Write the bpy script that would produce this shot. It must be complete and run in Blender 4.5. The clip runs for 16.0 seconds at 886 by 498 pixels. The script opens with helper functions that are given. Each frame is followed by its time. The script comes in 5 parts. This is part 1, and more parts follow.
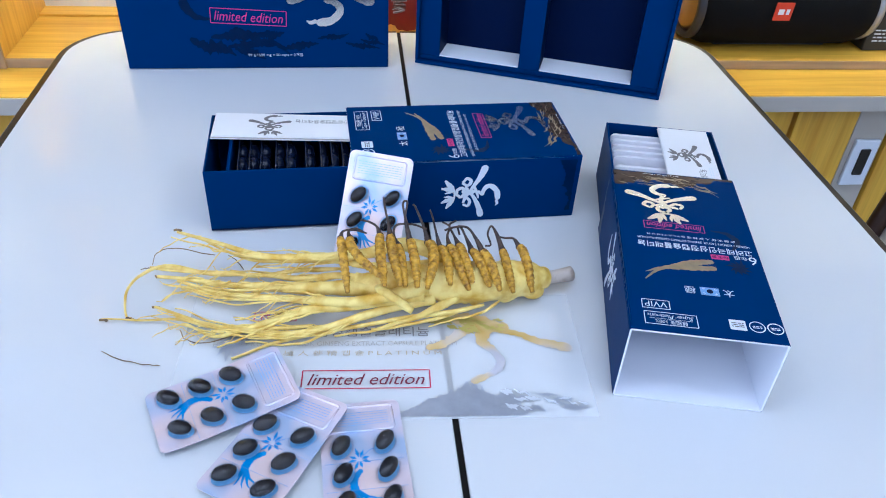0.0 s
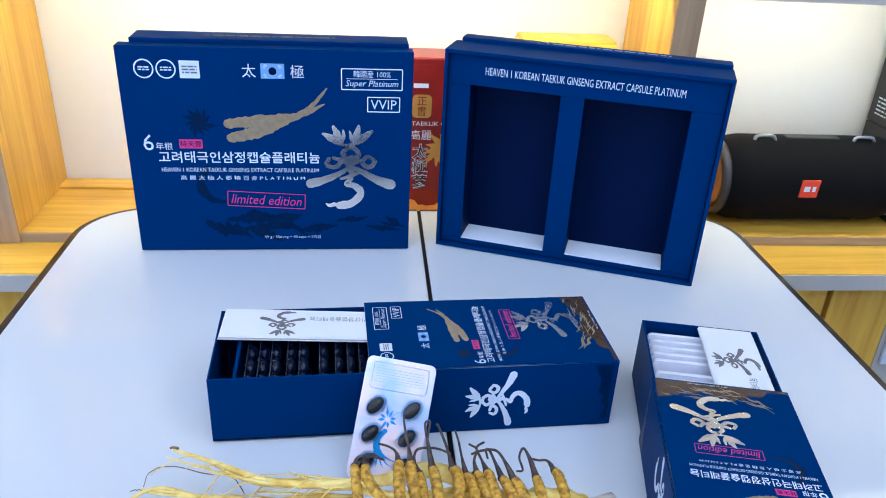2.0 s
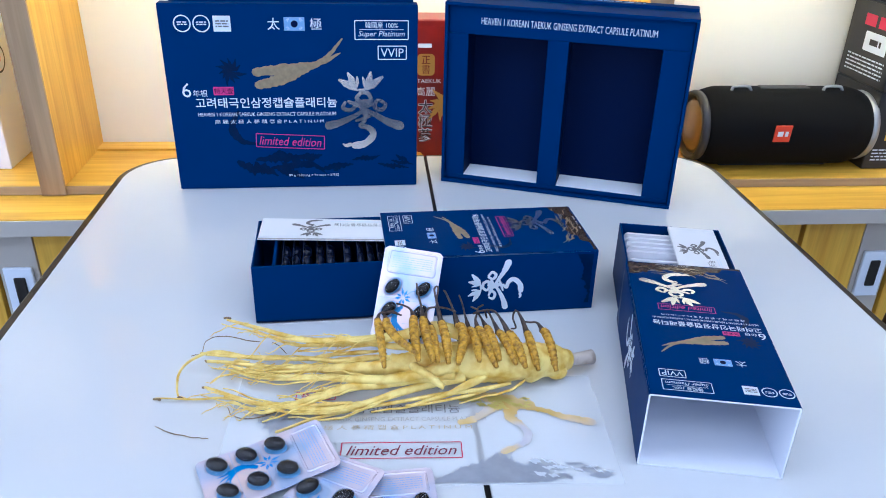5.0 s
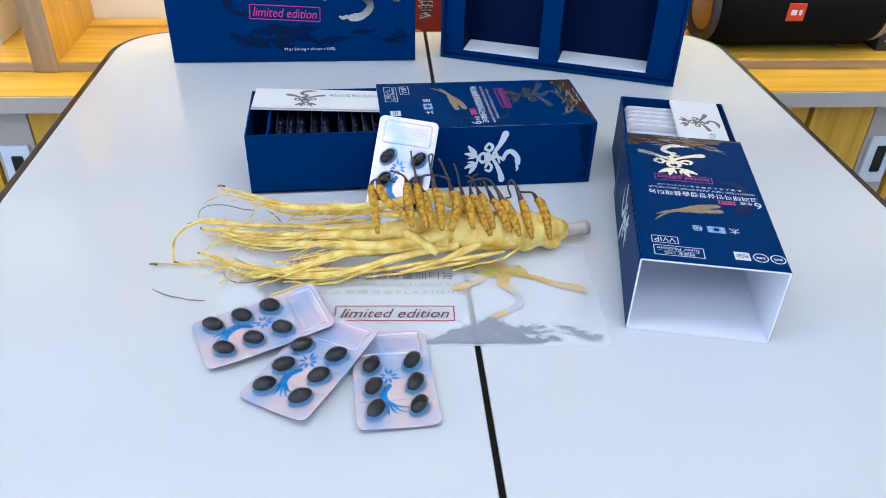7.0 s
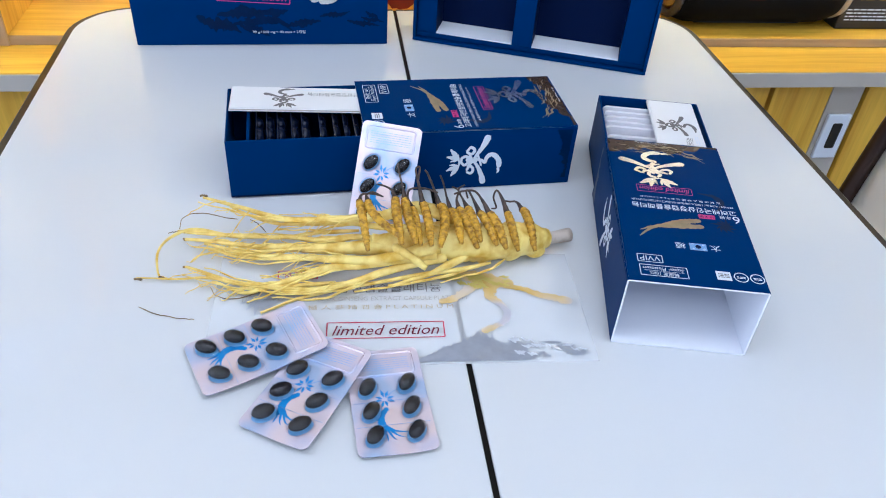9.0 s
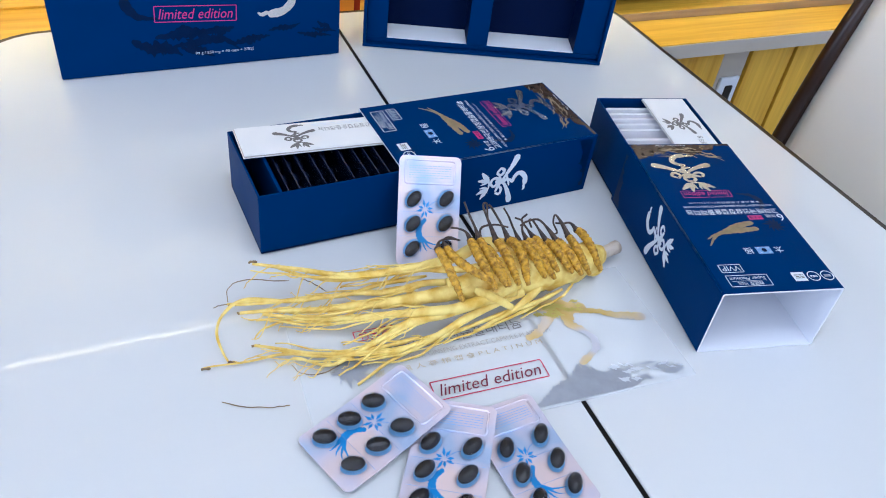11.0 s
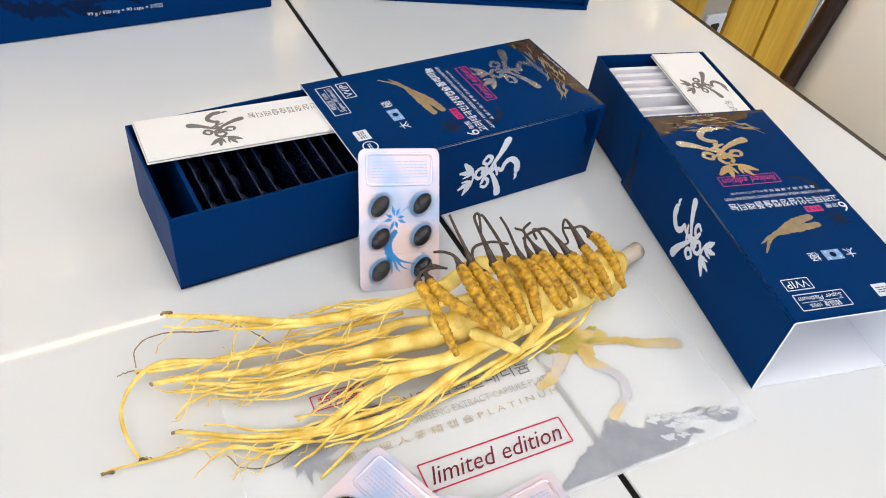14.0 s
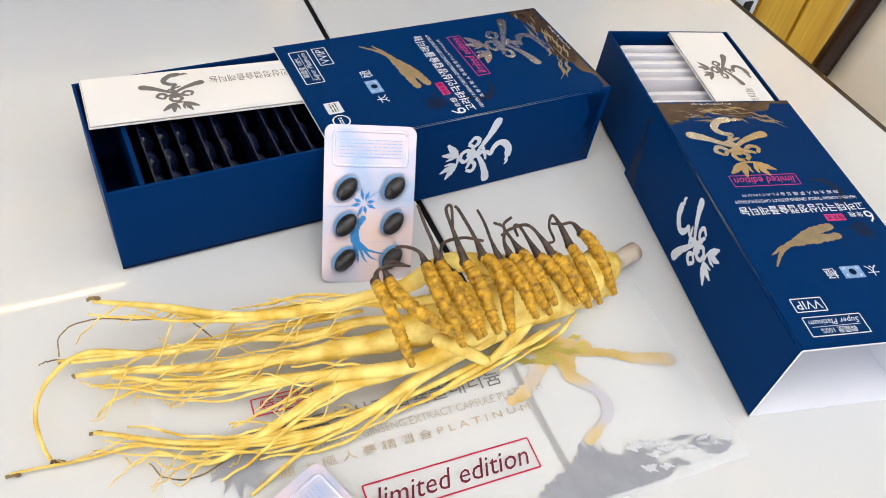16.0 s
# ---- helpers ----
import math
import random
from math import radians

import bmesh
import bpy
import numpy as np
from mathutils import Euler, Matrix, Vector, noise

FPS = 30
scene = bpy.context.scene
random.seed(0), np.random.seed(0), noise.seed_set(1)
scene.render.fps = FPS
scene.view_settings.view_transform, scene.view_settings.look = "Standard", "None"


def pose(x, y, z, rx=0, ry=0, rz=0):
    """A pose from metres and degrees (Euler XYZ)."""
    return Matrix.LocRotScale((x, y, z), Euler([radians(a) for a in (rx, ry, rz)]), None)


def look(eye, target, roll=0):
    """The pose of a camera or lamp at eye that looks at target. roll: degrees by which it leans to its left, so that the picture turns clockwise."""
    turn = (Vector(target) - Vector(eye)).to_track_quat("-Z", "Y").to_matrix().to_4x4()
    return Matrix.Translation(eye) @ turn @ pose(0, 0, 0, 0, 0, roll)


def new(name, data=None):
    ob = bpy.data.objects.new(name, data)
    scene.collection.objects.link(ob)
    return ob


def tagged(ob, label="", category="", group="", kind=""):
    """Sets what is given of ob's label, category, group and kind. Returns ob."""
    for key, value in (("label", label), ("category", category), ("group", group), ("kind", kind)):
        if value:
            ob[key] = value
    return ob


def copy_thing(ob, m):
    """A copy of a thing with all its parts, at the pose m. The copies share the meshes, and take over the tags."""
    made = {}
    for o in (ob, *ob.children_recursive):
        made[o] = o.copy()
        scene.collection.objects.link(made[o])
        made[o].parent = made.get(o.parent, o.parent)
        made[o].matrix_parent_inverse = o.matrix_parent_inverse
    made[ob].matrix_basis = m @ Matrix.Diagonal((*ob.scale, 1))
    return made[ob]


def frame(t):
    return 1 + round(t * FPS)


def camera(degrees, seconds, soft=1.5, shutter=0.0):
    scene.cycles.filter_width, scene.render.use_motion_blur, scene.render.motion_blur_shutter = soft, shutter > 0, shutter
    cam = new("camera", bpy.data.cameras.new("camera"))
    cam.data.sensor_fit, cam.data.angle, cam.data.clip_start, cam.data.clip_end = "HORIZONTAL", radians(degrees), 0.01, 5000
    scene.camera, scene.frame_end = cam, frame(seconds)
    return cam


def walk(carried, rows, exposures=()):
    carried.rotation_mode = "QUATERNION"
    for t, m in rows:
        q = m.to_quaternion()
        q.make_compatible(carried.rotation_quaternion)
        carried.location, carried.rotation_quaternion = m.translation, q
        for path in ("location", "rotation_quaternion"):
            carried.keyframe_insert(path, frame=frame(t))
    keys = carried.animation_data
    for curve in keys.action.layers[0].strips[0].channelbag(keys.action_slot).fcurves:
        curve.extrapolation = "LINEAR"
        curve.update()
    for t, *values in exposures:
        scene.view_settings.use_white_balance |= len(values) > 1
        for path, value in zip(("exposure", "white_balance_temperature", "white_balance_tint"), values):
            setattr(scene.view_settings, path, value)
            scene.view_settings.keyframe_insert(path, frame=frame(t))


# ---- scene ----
cam = camera(59.6, 16.0, 1.0)
PATH = [
    (0, (0.017, 0.01, 0.378), (0.216, 1.585, -0.838), 3.6),
    (0.5, (0.021, 0.026, 0.374), (0.215, 1.634, -0.8), 3.5),
    (1, (0.017, 0.05, 0.371), (0.205, 1.715, -0.72), 3.4),
    (1.5, (0.024, 0.066, 0.38), (0.201, 1.794, -0.612), 3.2),
    (2, (0.013, 0.076, 0.391), (0.179, 1.852, -0.514), 3.1),
    (2.5, (0.016, 0.087, 0.382), (0.167, 1.89, -0.471), 2.7),
    (3, (0.021, 0.058, 0.379), (0.162, 1.868, -0.46), 2.3),
    (5.3, (0.006, -0.055, 0.366), (0.15, 1.702, -0.58), 1.5),
    (5.5, (0.009, -0.055, 0.364), (0.138, 1.685, -0.613), 1.2),
    (6, (0.007, -0.07, 0.355), (0.132, 1.639, -0.676), 1.4),
    (6.5, (0.013, -0.076, 0.349), (0.139, 1.598, -0.74), 1.6),
    (7, (0.015, -0.061, 0.348), (0.146, 1.578, -0.79), 1.9),
    (7.5, (0.007, -0.053, 0.362), (0.147, 1.557, -0.816), 2.3),
    (8, (-0.002, -0.047, 0.379), (0.151, 1.537, -0.831), 2.8),
    (8.2, (-0.004, -0.045, 0.391), (0.161, 1.531, -0.829), 3.2),
    (10.3, (-0.101, 0.019, 0.394), (0.392, 1.479, -0.882), 6.8),
    (10.5, (-0.129, 0.032, 0.396), (0.408, 1.477, -0.879), 7.2),
    (11, (-0.182, 0.067, 0.407), (0.508, 1.431, -0.882), 8.1),
    (11.5, (-0.191, 0.063, 0.418), (0.535, 1.384, -0.896), 8.8),
    (12, (-0.177, 0.055, 0.43), (0.494, 1.4, -0.89), 8.4),
    (12.5, (-0.16, 0.054, 0.419), (0.487, 1.394, -0.917), 7.9),
    (13, (-0.169, 0.122, 0.398), (0.509, 1.425, -0.96), 7.7),
    (13.5, (-0.157, 0.187, 0.378), (0.565, 1.455, -0.99), 8.2),
    (14, (-0.137, 0.199, 0.351), (0.629, 1.415, -1.039), 8.9),
    (14.5, (-0.124, 0.202, 0.347), (0.671, 1.362, -1.075), 10.1),
    (15, (-0.123, 0.206, 0.348), (0.653, 1.363, -1.086), 10.0),
    (15.5, (-0.119, 0.217, 0.343), (0.621, 1.387, -1.1), 10.3),
    (16, (-0.092, 0.226, 0.331), (0.607, 1.405, -1.125), 11.0),
]
EXPOSURES = [
    (0.0, 0.22, 4860, 13), (0.5, 0.22, 4900, 13), (1.0, 0.27, 4650, 14), (2.0, 0.27, 4680, 14), (3.0, 0.22, 4790, 14), (5.3, 0.22, 4800, 14), (6.0, 0.20, 4640, 14),
    (6.5, 0.25, 5150, 13), (7.5, 0.25, 5270, 12), (10.5, 0.26, 5260, 13), (12.5, 0.17, 5090, 12), (13.5, 0.40, 6080, 12), (14.5, 0.48, 6560, 12), (16.0, 0.47, 6560, 12),
]
walk(cam, [(t, look(eye, target, roll)) for t, eye, target, roll in PATH], EXPOSURES)

# ---- light ----
world = bpy.data.worlds.new("room_world")
scene.world = world
world.use_nodes = True
world.node_tree.nodes["Background"].inputs["Color"].default_value = (0.75, 0.86, 1.0, 1)
world.node_tree.nodes["Background"].inputs["Strength"].default_value = 0.35

PANEL_GLOW, STRIP_GLOW = 5.6, 24.0

# assumed daylight from an unseen shop window behind the camera lights the upright faces
day = bpy.data.lights.new("window_daylight", "AREA")
day.shape, day.size, day.size_y, day.energy, day.color = "RECTANGLE", 3.1, 1.6, 16.0, (0.90, 0.95, 1.0)
day_ob = new("window_daylight", day)
day_ob.matrix_basis = pose(0.067, 0.95, 0, 0, 0, 1.0) @ look((0.2, -3.38, 0.55), (0.2, 0.0, 0.55))

# fill light added for the chair, as if daylight through a side window
side_fill = bpy.data.lights.new("side_daylight", "AREA")
side_fill.shape, side_fill.size, side_fill.size_y, side_fill.energy, side_fill.color = "RECTANGLE", 2.0, 1.5, 16.0, (0.95, 0.97, 1.0)
side_ob = new("side_daylight", side_fill)
side_ob.matrix_basis = pose(0.067, 0.95, 0, 0, 0, 1.0) @ look((-2.18, -1.2, 0.60), (0.0, -1.2, 0.60))

# ---- materials ----
def nodes_of(name):
    m = bpy.data.materials.new(name)
    m.use_nodes = True
    return m, m.node_tree.nodes, m.node_tree.links, m.node_tree.nodes["Principled BSDF"]


def paint(name, color, rough=0.5, metal=0.0, vary=0.06, scale=40.0, bump=0.0, fine=600.0, coat=0.0, spec=0.5):
    """A surface with two scales of variation: broad tone and fine grain."""
    m, n, l, b = nodes_of(name)
    tc = n.new("ShaderNodeTexCoord")
    n1, n2 = n.new("ShaderNodeTexNoise"), n.new("ShaderNodeTexNoise")
    n1.inputs["Scale"].default_value, n2.inputs["Scale"].default_value = scale, fine
    n1.inputs["Detail"].default_value = 3
    l.new(tc.outputs["Object"], n1.inputs["Vector"])
    l.new(tc.outputs["Object"], n2.inputs["Vector"])
    mix = n.new("ShaderNodeMixRGB")
    mix.inputs["Color1"].default_value = (*[c * (1 - vary) for c in color], 1)
    mix.inputs["Color2"].default_value = (*[min(1, c * (1 + vary)) for c in color], 1)
    l.new(n1.outputs["Fac"], mix.inputs["Fac"])
    l.new(mix.outputs["Color"], b.inputs["Base Color"])
    rr = n.new("ShaderNodeMapRange")
    rr.inputs["To Min"].default_value, rr.inputs["To Max"].default_value = max(0.0, rough - 0.06), min(1.0, rough + 0.06)
    l.new(n1.outputs["Fac"], rr.inputs["Value"])
    l.new(rr.outputs["Result"], b.inputs["Roughness"])
    b.inputs["Metallic"].default_value = metal
    b.inputs["Coat Weight"].default_value = coat
    b.inputs["Coat Roughness"].default_value = 0.05
    b.inputs["Specular IOR Level"].default_value = spec
    if bump:
        bp = n.new("ShaderNodeBump")
        bp.inputs["Strength"].default_value, bp.inputs["Distance"].default_value = bump, 0.0004
        l.new(n2.outputs["Fac"], bp.inputs["Height"])
        l.new(bp.outputs["Normal"], b.inputs["Normal"])
    return m


def wood(name, dark, light, axis, rough=0.45):
    """Pale veneer with long grain along one axis."""
    m, n, l, b = nodes_of(name)
    tc, mp = n.new("ShaderNodeTexCoord"), n.new("ShaderNodeMapping")
    mp.inputs["Scale"].default_value = [(1.2 if a == axis else 22.0) for a in "xyz"]
    l.new(tc.outputs["Object"], mp.inputs["Vector"])
    n1, n2 = n.new("ShaderNodeTexNoise"), n.new("ShaderNodeTexNoise")
    n1.inputs["Scale"].default_value, n1.inputs["Detail"].default_value, n1.inputs["Distortion"].default_value = 1.6, 6, 0.6
    n2.inputs["Scale"].default_value, n2.inputs["Detail"].default_value = 9.0, 4
    for t in (n1, n2):
        l.new(mp.outputs["Vector"], t.inputs["Vector"])
    ramp = n.new("ShaderNodeValToRGB")
    ramp.color_ramp.elements[0].position, ramp.color_ramp.elements[0].color = 0.3, (*dark, 1)
    ramp.color_ramp.elements[1].position, ramp.color_ramp.elements[1].color = 0.68, (*light, 1)
    l.new(n1.outputs["Fac"], ramp.inputs["Fac"])
    mix = n.new("ShaderNodeMixRGB")
    mix.blend_type, mix.inputs["Fac"].default_value = "MULTIPLY", 0.35
    l.new(ramp.outputs["Color"], mix.inputs["Color1"])
    l.new(n2.outputs["Fac"], mix.inputs["Color2"])
    l.new(mix.outputs["Color"], b.inputs["Base Color"])
    b.inputs["Roughness"].default_value = rough
    bp = n.new("ShaderNodeBump")
    bp.inputs["Strength"].default_value, bp.inputs["Distance"].default_value = 0.25, 0.0005
    l.new(n2.outputs["Fac"], bp.inputs["Height"])
    l.new(bp.outputs["Normal"], b.inputs["Normal"])
    return m


def glow(name, color, strength):
    m, n, l, b = nodes_of(name)
    b.inputs["Base Color"].default_value = (0.8, 0.8, 0.8, 1)
    b.inputs["Emission Color"].default_value = (*color, 1)
    b.inputs["Emission Strength"].default_value = strength
    return m


def clear_film(name, tint, veil, rough, gloss, crinkle=28.0, deep=0.002, domed=False):
    """Thin clear plastic: mostly see-through, a little milky, with a gloss."""
    m, n, l, b = nodes_of(name)
    out = n["Material Output"]
    tr, gl, di = n.new("ShaderNodeBsdfTransparent"), n.new("ShaderNodeBsdfGlossy"), n.new("ShaderNodeBsdfDiffuse")
    tr.inputs["Color"].default_value = (*tint, 1)
    gl.inputs["Roughness"].default_value = rough
    di.inputs["Color"].default_value = (0.86, 0.88, 0.90, 1)
    nz, bp, tc = n.new("ShaderNodeTexNoise"), n.new("ShaderNodeBump"), n.new("ShaderNodeTexCoord")
    nz.inputs["Scale"].default_value, nz.inputs["Detail"].default_value = crinkle, 3
    l.new(tc.outputs["Object"], nz.inputs["Vector"])
    bp.inputs["Strength"].default_value, bp.inputs["Distance"].default_value = 0.5, deep
    l.new(nz.outputs["Fac"], bp.inputs["Height"])
    l.new(bp.outputs["Normal"], gl.inputs["Normal"])
    m1, m2 = n.new("ShaderNodeMixShader"), n.new("ShaderNodeMixShader")
    m1.inputs["Fac"].default_value, m2.inputs["Fac"].default_value = veil, gloss
    if domed:
        fr = n.new("ShaderNodeFresnel")
        fr.inputs["IOR"].default_value = 1.36
        l.new(bp.outputs["Normal"], fr.inputs["Normal"])
        l.new(fr.outputs[0], m2.inputs["Fac"])
    l.new(tr.outputs[0], m1.inputs[1])
    l.new(di.outputs[0], m1.inputs[2])
    l.new(m1.outputs[0], m2.inputs[1])
    l.new(gl.outputs[0], m2.inputs[2])
    l.new(m2.outputs[0], out.inputs["Surface"])
    return m


def foil(name):
    """Silver blister foil with a fine pressed grid and a faint pink and blue sheen."""
    m, n, l, b = nodes_of(name)
    tc, nz, ramp = n.new("ShaderNodeTexCoord"), n.new("ShaderNodeTexNoise"), n.new("ShaderNodeValToRGB")
    nz.inputs["Scale"].default_value, nz.inputs["Detail"].default_value = 22.0, 2
    l.new(tc.outputs["Object"], nz.inputs["Vector"])
    e = ramp.color_ramp.elements
    e[0].position, e[0].color = 0.40, (0.52, 0.64, 0.90, 1)
    e[1].position, e[1].color = 0.64, (0.96, 0.78, 0.78, 1)
    mid = e.new(0.5)
    mid.color = (0.82, 0.75, 0.88, 1)
    l.new(nz.outputs["Fac"], ramp.inputs["Fac"])
    l.new(ramp.outputs["Color"], b.inputs["Base Color"])
    b.inputs["Metallic"].default_value, b.inputs["Roughness"].default_value = 0.36, 0.26
    ck, bp = n.new("ShaderNodeTexChecker"), n.new("ShaderNodeBump")
    ck.inputs["Scale"].default_value = 1300.0
    l.new(tc.outputs["Object"], ck.inputs["Vector"])
    bp.inputs["Strength"].default_value, bp.inputs["Distance"].default_value = 0.10, 0.0001
    l.new(ck.outputs["Fac"], bp.inputs["Height"])
    l.new(bp.outputs["Normal"], b.inputs["Normal"])
    return m


def flesh(name, pale, deep, rings, rough=0.5):
    """Dried root or caterpillar skin: blotches of two tones and ring wrinkles."""
    m, n, l, b = nodes_of(name)
    tc, nz, ramp = n.new("ShaderNodeTexCoord"), n.new("ShaderNodeTexNoise"), n.new("ShaderNodeValToRGB")
    nz.inputs["Scale"].default_value, nz.inputs["Detail"].default_value = rings, 5
    l.new(tc.outputs["Object"], nz.inputs["Vector"])
    e = ramp.color_ramp.elements
    e[0].position, e[0].color = 0.32, (*deep, 1)
    e[1].position, e[1].color = 0.60, (*pale, 1)
    l.new(nz.outputs["Fac"], ramp.inputs["Fac"])
    l.new(ramp.outputs["Color"], b.inputs["Base Color"])
    b.inputs["Roughness"].default_value = rough
    b.inputs["Subsurface Weight"].default_value = 0.05
    b.inputs["Subsurface Radius"].default_value = (0.004, 0.003, 0.001)
    b.inputs["Subsurface Scale"].default_value = 0.5
    n2, bp = n.new("ShaderNodeTexNoise"), n.new("ShaderNodeBump")
    n2.inputs["Scale"].default_value, n2.inputs["Detail"].default_value = rings * 6, 3
    l.new(tc.outputs["Object"], n2.inputs["Vector"])
    bp.inputs["Strength"].default_value, bp.inputs["Distance"].default_value = 0.5, 0.0006
    l.new(n2.outputs["Fac"], bp.inputs["Height"])
    l.new(bp.outputs["Normal"], b.inputs["Normal"])
    return m


WHITE_GLASS = paint("white_glass_top", (0.70, 0.715, 0.73), 0.02, vary=0.015, scale=3.0)
BLACK_STRIP = paint("black_seam_strip", (0.006, 0.0055, 0.005), 0.45, spec=0.15)
BRONZE = paint("dark_bronze_rim", (0.036, 0.023, 0.010), 0.30, metal=0.35, vary=0.3, scale=12)
DARK_STEEL = paint("dark_steel", (0.03, 0.028, 0.026), 0.35, metal=0.6)
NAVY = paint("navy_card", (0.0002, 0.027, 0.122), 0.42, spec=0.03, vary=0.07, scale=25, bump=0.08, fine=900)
# navy card darkened to hold inner shade; also the dark navy of prints
NAVY_DEEP = paint("navy_inner_shade_and_dark_print", (0.0002, 0.006, 0.040), 0.55, spec=0.08, vary=0.1, scale=25, bump=0.08, fine=900)
CARD_WHITE = paint("white_card", (0.82, 0.84, 0.91), 0.6, vary=0.02, scale=20, bump=0.06)
PAPER = paint("white_leaflet_paper", (0.82, 0.82, 0.83), 0.7, vary=0.02, scale=60, bump=0.05)
PAPER_EDGE = paint("leaflet_page_edge", (0.55, 0.46, 0.40), 0.8, vary=0.3, scale=300)
SILVER = paint("silver_hot_foil", (0.93, 0.93, 0.92), 0.17, metal=0.95, vary=0.10, scale=60)
PALE_INK = paint("pale_print", (0.72, 0.78, 0.88), 0.45)
BLUE_INK = paint("light_blue_print", (0.20, 0.38, 0.68), 0.45)
PINK = paint("magenta_print", (0.62, 0.03, 0.22), 0.4)
RED_INK = paint("red_print", (0.55, 0.01, 0.06), 0.4)
GREY_INK = paint("grey_print", (0.16, 0.15, 0.15), 0.5, vary=0.2, scale=200)
BLACK_INK = paint("black_print", (0.03, 0.025, 0.03), 0.5)
SHADE_INK = paint("dark_print", (0.0005, 0.011, 0.052), 0.30, vary=0.4, scale=60, spec=0.1)
BROWN_FOIL = paint("copper_foil_print", (0.085, 0.055, 0.04), 0.22, metal=0.35, vary=0.9, scale=160)
ROOT_PRINT = paint("root_picture_print", (0.28, 0.21, 0.115), 0.30, vary=0.45, scale=150)
CYAN_PRINT = paint("blue_motif_print", (0.02, 0.24, 0.62), 0.4)
FOIL = foil("silver_blister_foil")
BUBBLE = clear_film("clear_blister_bubble", (0.97, 0.98, 1.0), 0.004, 0.03, 0.04, 350.0, 0.0050, True)
CAPSULE = paint("dark_softgel", (0.007, 0.005, 0.007), 0.06, vary=0.7, scale=420, spec=0.45)
# blue of the bubble's reflection, kept as a flat colour
RIM_REFLECTION = paint("painted_bubble_reflection", (0.20, 0.46, 0.82), 0.3, vary=0.3, scale=200)
DARK_FOIL = paint("dark_navy_blister_foil", (0.006, 0.012, 0.040), 0.25, vary=0.5, scale=120, spec=0.35)
PALE_FOIL = paint("pale_lilac_blister_foil", (0.78, 0.77, 0.84), 0.4, vary=0.08, scale=90, bump=0.2)
FILM = clear_film("clear_printed_bag_film", (0.97, 0.98, 0.99), 0.50, 0.06, 0.05)
GINSENG = flesh("pale_ginseng_skin", (0.93, 0.74, 0.22), (0.70, 0.43, 0.04), 90)
GINSENG_TIP = flesh("brown_root_tip", (0.30, 0.20, 0.08), (0.10, 0.06, 0.03), 120)
STEM = flesh("greyish_cut_stem", (0.60, 0.52, 0.44), (0.38, 0.28, 0.2), 90)
LARVA = flesh("ochre_caterpillar_skin", (0.66, 0.37, 0.020), (0.24, 0.11, 0.006), 300)
STROMA = flesh("dark_fungus_stalk", (0.075, 0.045, 0.030), (0.014, 0.010, 0.012), 300, 0.5)
OAK = wood("pale_oak_along", (0.66, 0.335, 0.016), (0.95, 0.60, 0.060), "x")
OAK_DEEP = wood("pale_oak_depth", (0.66, 0.335, 0.016), (0.95, 0.60, 0.060), "y")
OAK_UP = wood("pale_oak_upright", (0.66, 0.335, 0.016), (0.95, 0.60, 0.060), "z")
OAK_EDGE = wood("oak_edge_band", (0.34, 0.21, 0.10), (0.52, 0.36, 0.19), "z", 0.55)
OAK_EDGE_X = wood("oak_edge_band_along", (0.34, 0.21, 0.10), (0.52, 0.36, 0.19), "x", 0.55)
GREY_BAND = paint("grey_laminate", (0.49, 0.455, 0.405), 0.45, vary=0.05, scale=30)
WALL_PAINT = paint("white_wall_paint", (0.80, 0.79, 0.76), 0.7, vary=0.03, scale=4, bump=0.1, fine=300)
FLOOR_TILE = paint("grey_floor_tile", (0.34, 0.33, 0.32), 0.3, vary=0.1, scale=5)
GROUT = paint("grey_grout", (0.16, 0.16, 0.16), 0.8)
MESH_CLOTH = paint("black_speaker_fabric", (0.0035, 0.0035, 0.004), 0.85, vary=0.3, scale=400, bump=0.6, fine=1500, spec=0.15)
RUBBER = paint("dark_grey_rubber", (0.035, 0.035, 0.037), 0.55)
BRASSY = paint("brushed_tan_metal", (0.32, 0.24, 0.15), 0.35, metal=0.8)
GREY_METAL = paint("satin_grey_metal", (0.42, 0.42, 0.42), 0.35, metal=0.5)
ORANGE = paint("orange_badge", (0.75, 0.06, 0.015), 0.4)
RED_CARD = paint("red_lacquer_card", (0.20, 0.010, 0.006), 0.3, vary=0.7, scale=14)
GOLD = paint("gold_print", (0.70, 0.40, 0.08), 0.3, metal=0.6)
YELLOW = paint("yellow_card", (0.72, 0.46, 0.02), 0.45)
BLACK_CARD = paint("black_card", (0.020, 0.019, 0.019), 0.4)
LEATHER = paint("cream_leatherette", (0.93, 0.90, 0.85), 0.5, vary=0.03, scale=12, bump=0.15, fine=700)
DARK_WOOD = wood("dark_brown_wood", (0.020, 0.008, 0.005), (0.045, 0.018, 0.010), "z", 0.3)
PANEL = glow("cool_light_panel", (1.0, 0.985, 0.95), PANEL_GLOW)
STRIP = glow("warm_led_strip", (1.0, 0.80, 0.40), STRIP_GLOW)
STRIP_DIM = glow("dimmed_led_strip", (1.0, 0.80, 0.40), 15.0)


# ---- builders ----
def part(name, bm, material, parent=None, label="", smooth=False, at=None):
    me = bpy.data.meshes.new(name)
    bmesh.ops.recalc_face_normals(bm, faces=bm.faces)
    bm.to_mesh(me)
    bm.free()
    me.materials.append(material)
    if smooth:
        me.polygons.foreach_set("use_smooth", [True] * len(me.polygons))
    ob = new(name, me)
    if parent:
        ob.parent = parent
    if at is not None:
        ob.matrix_basis = at
    return tagged(ob, label)


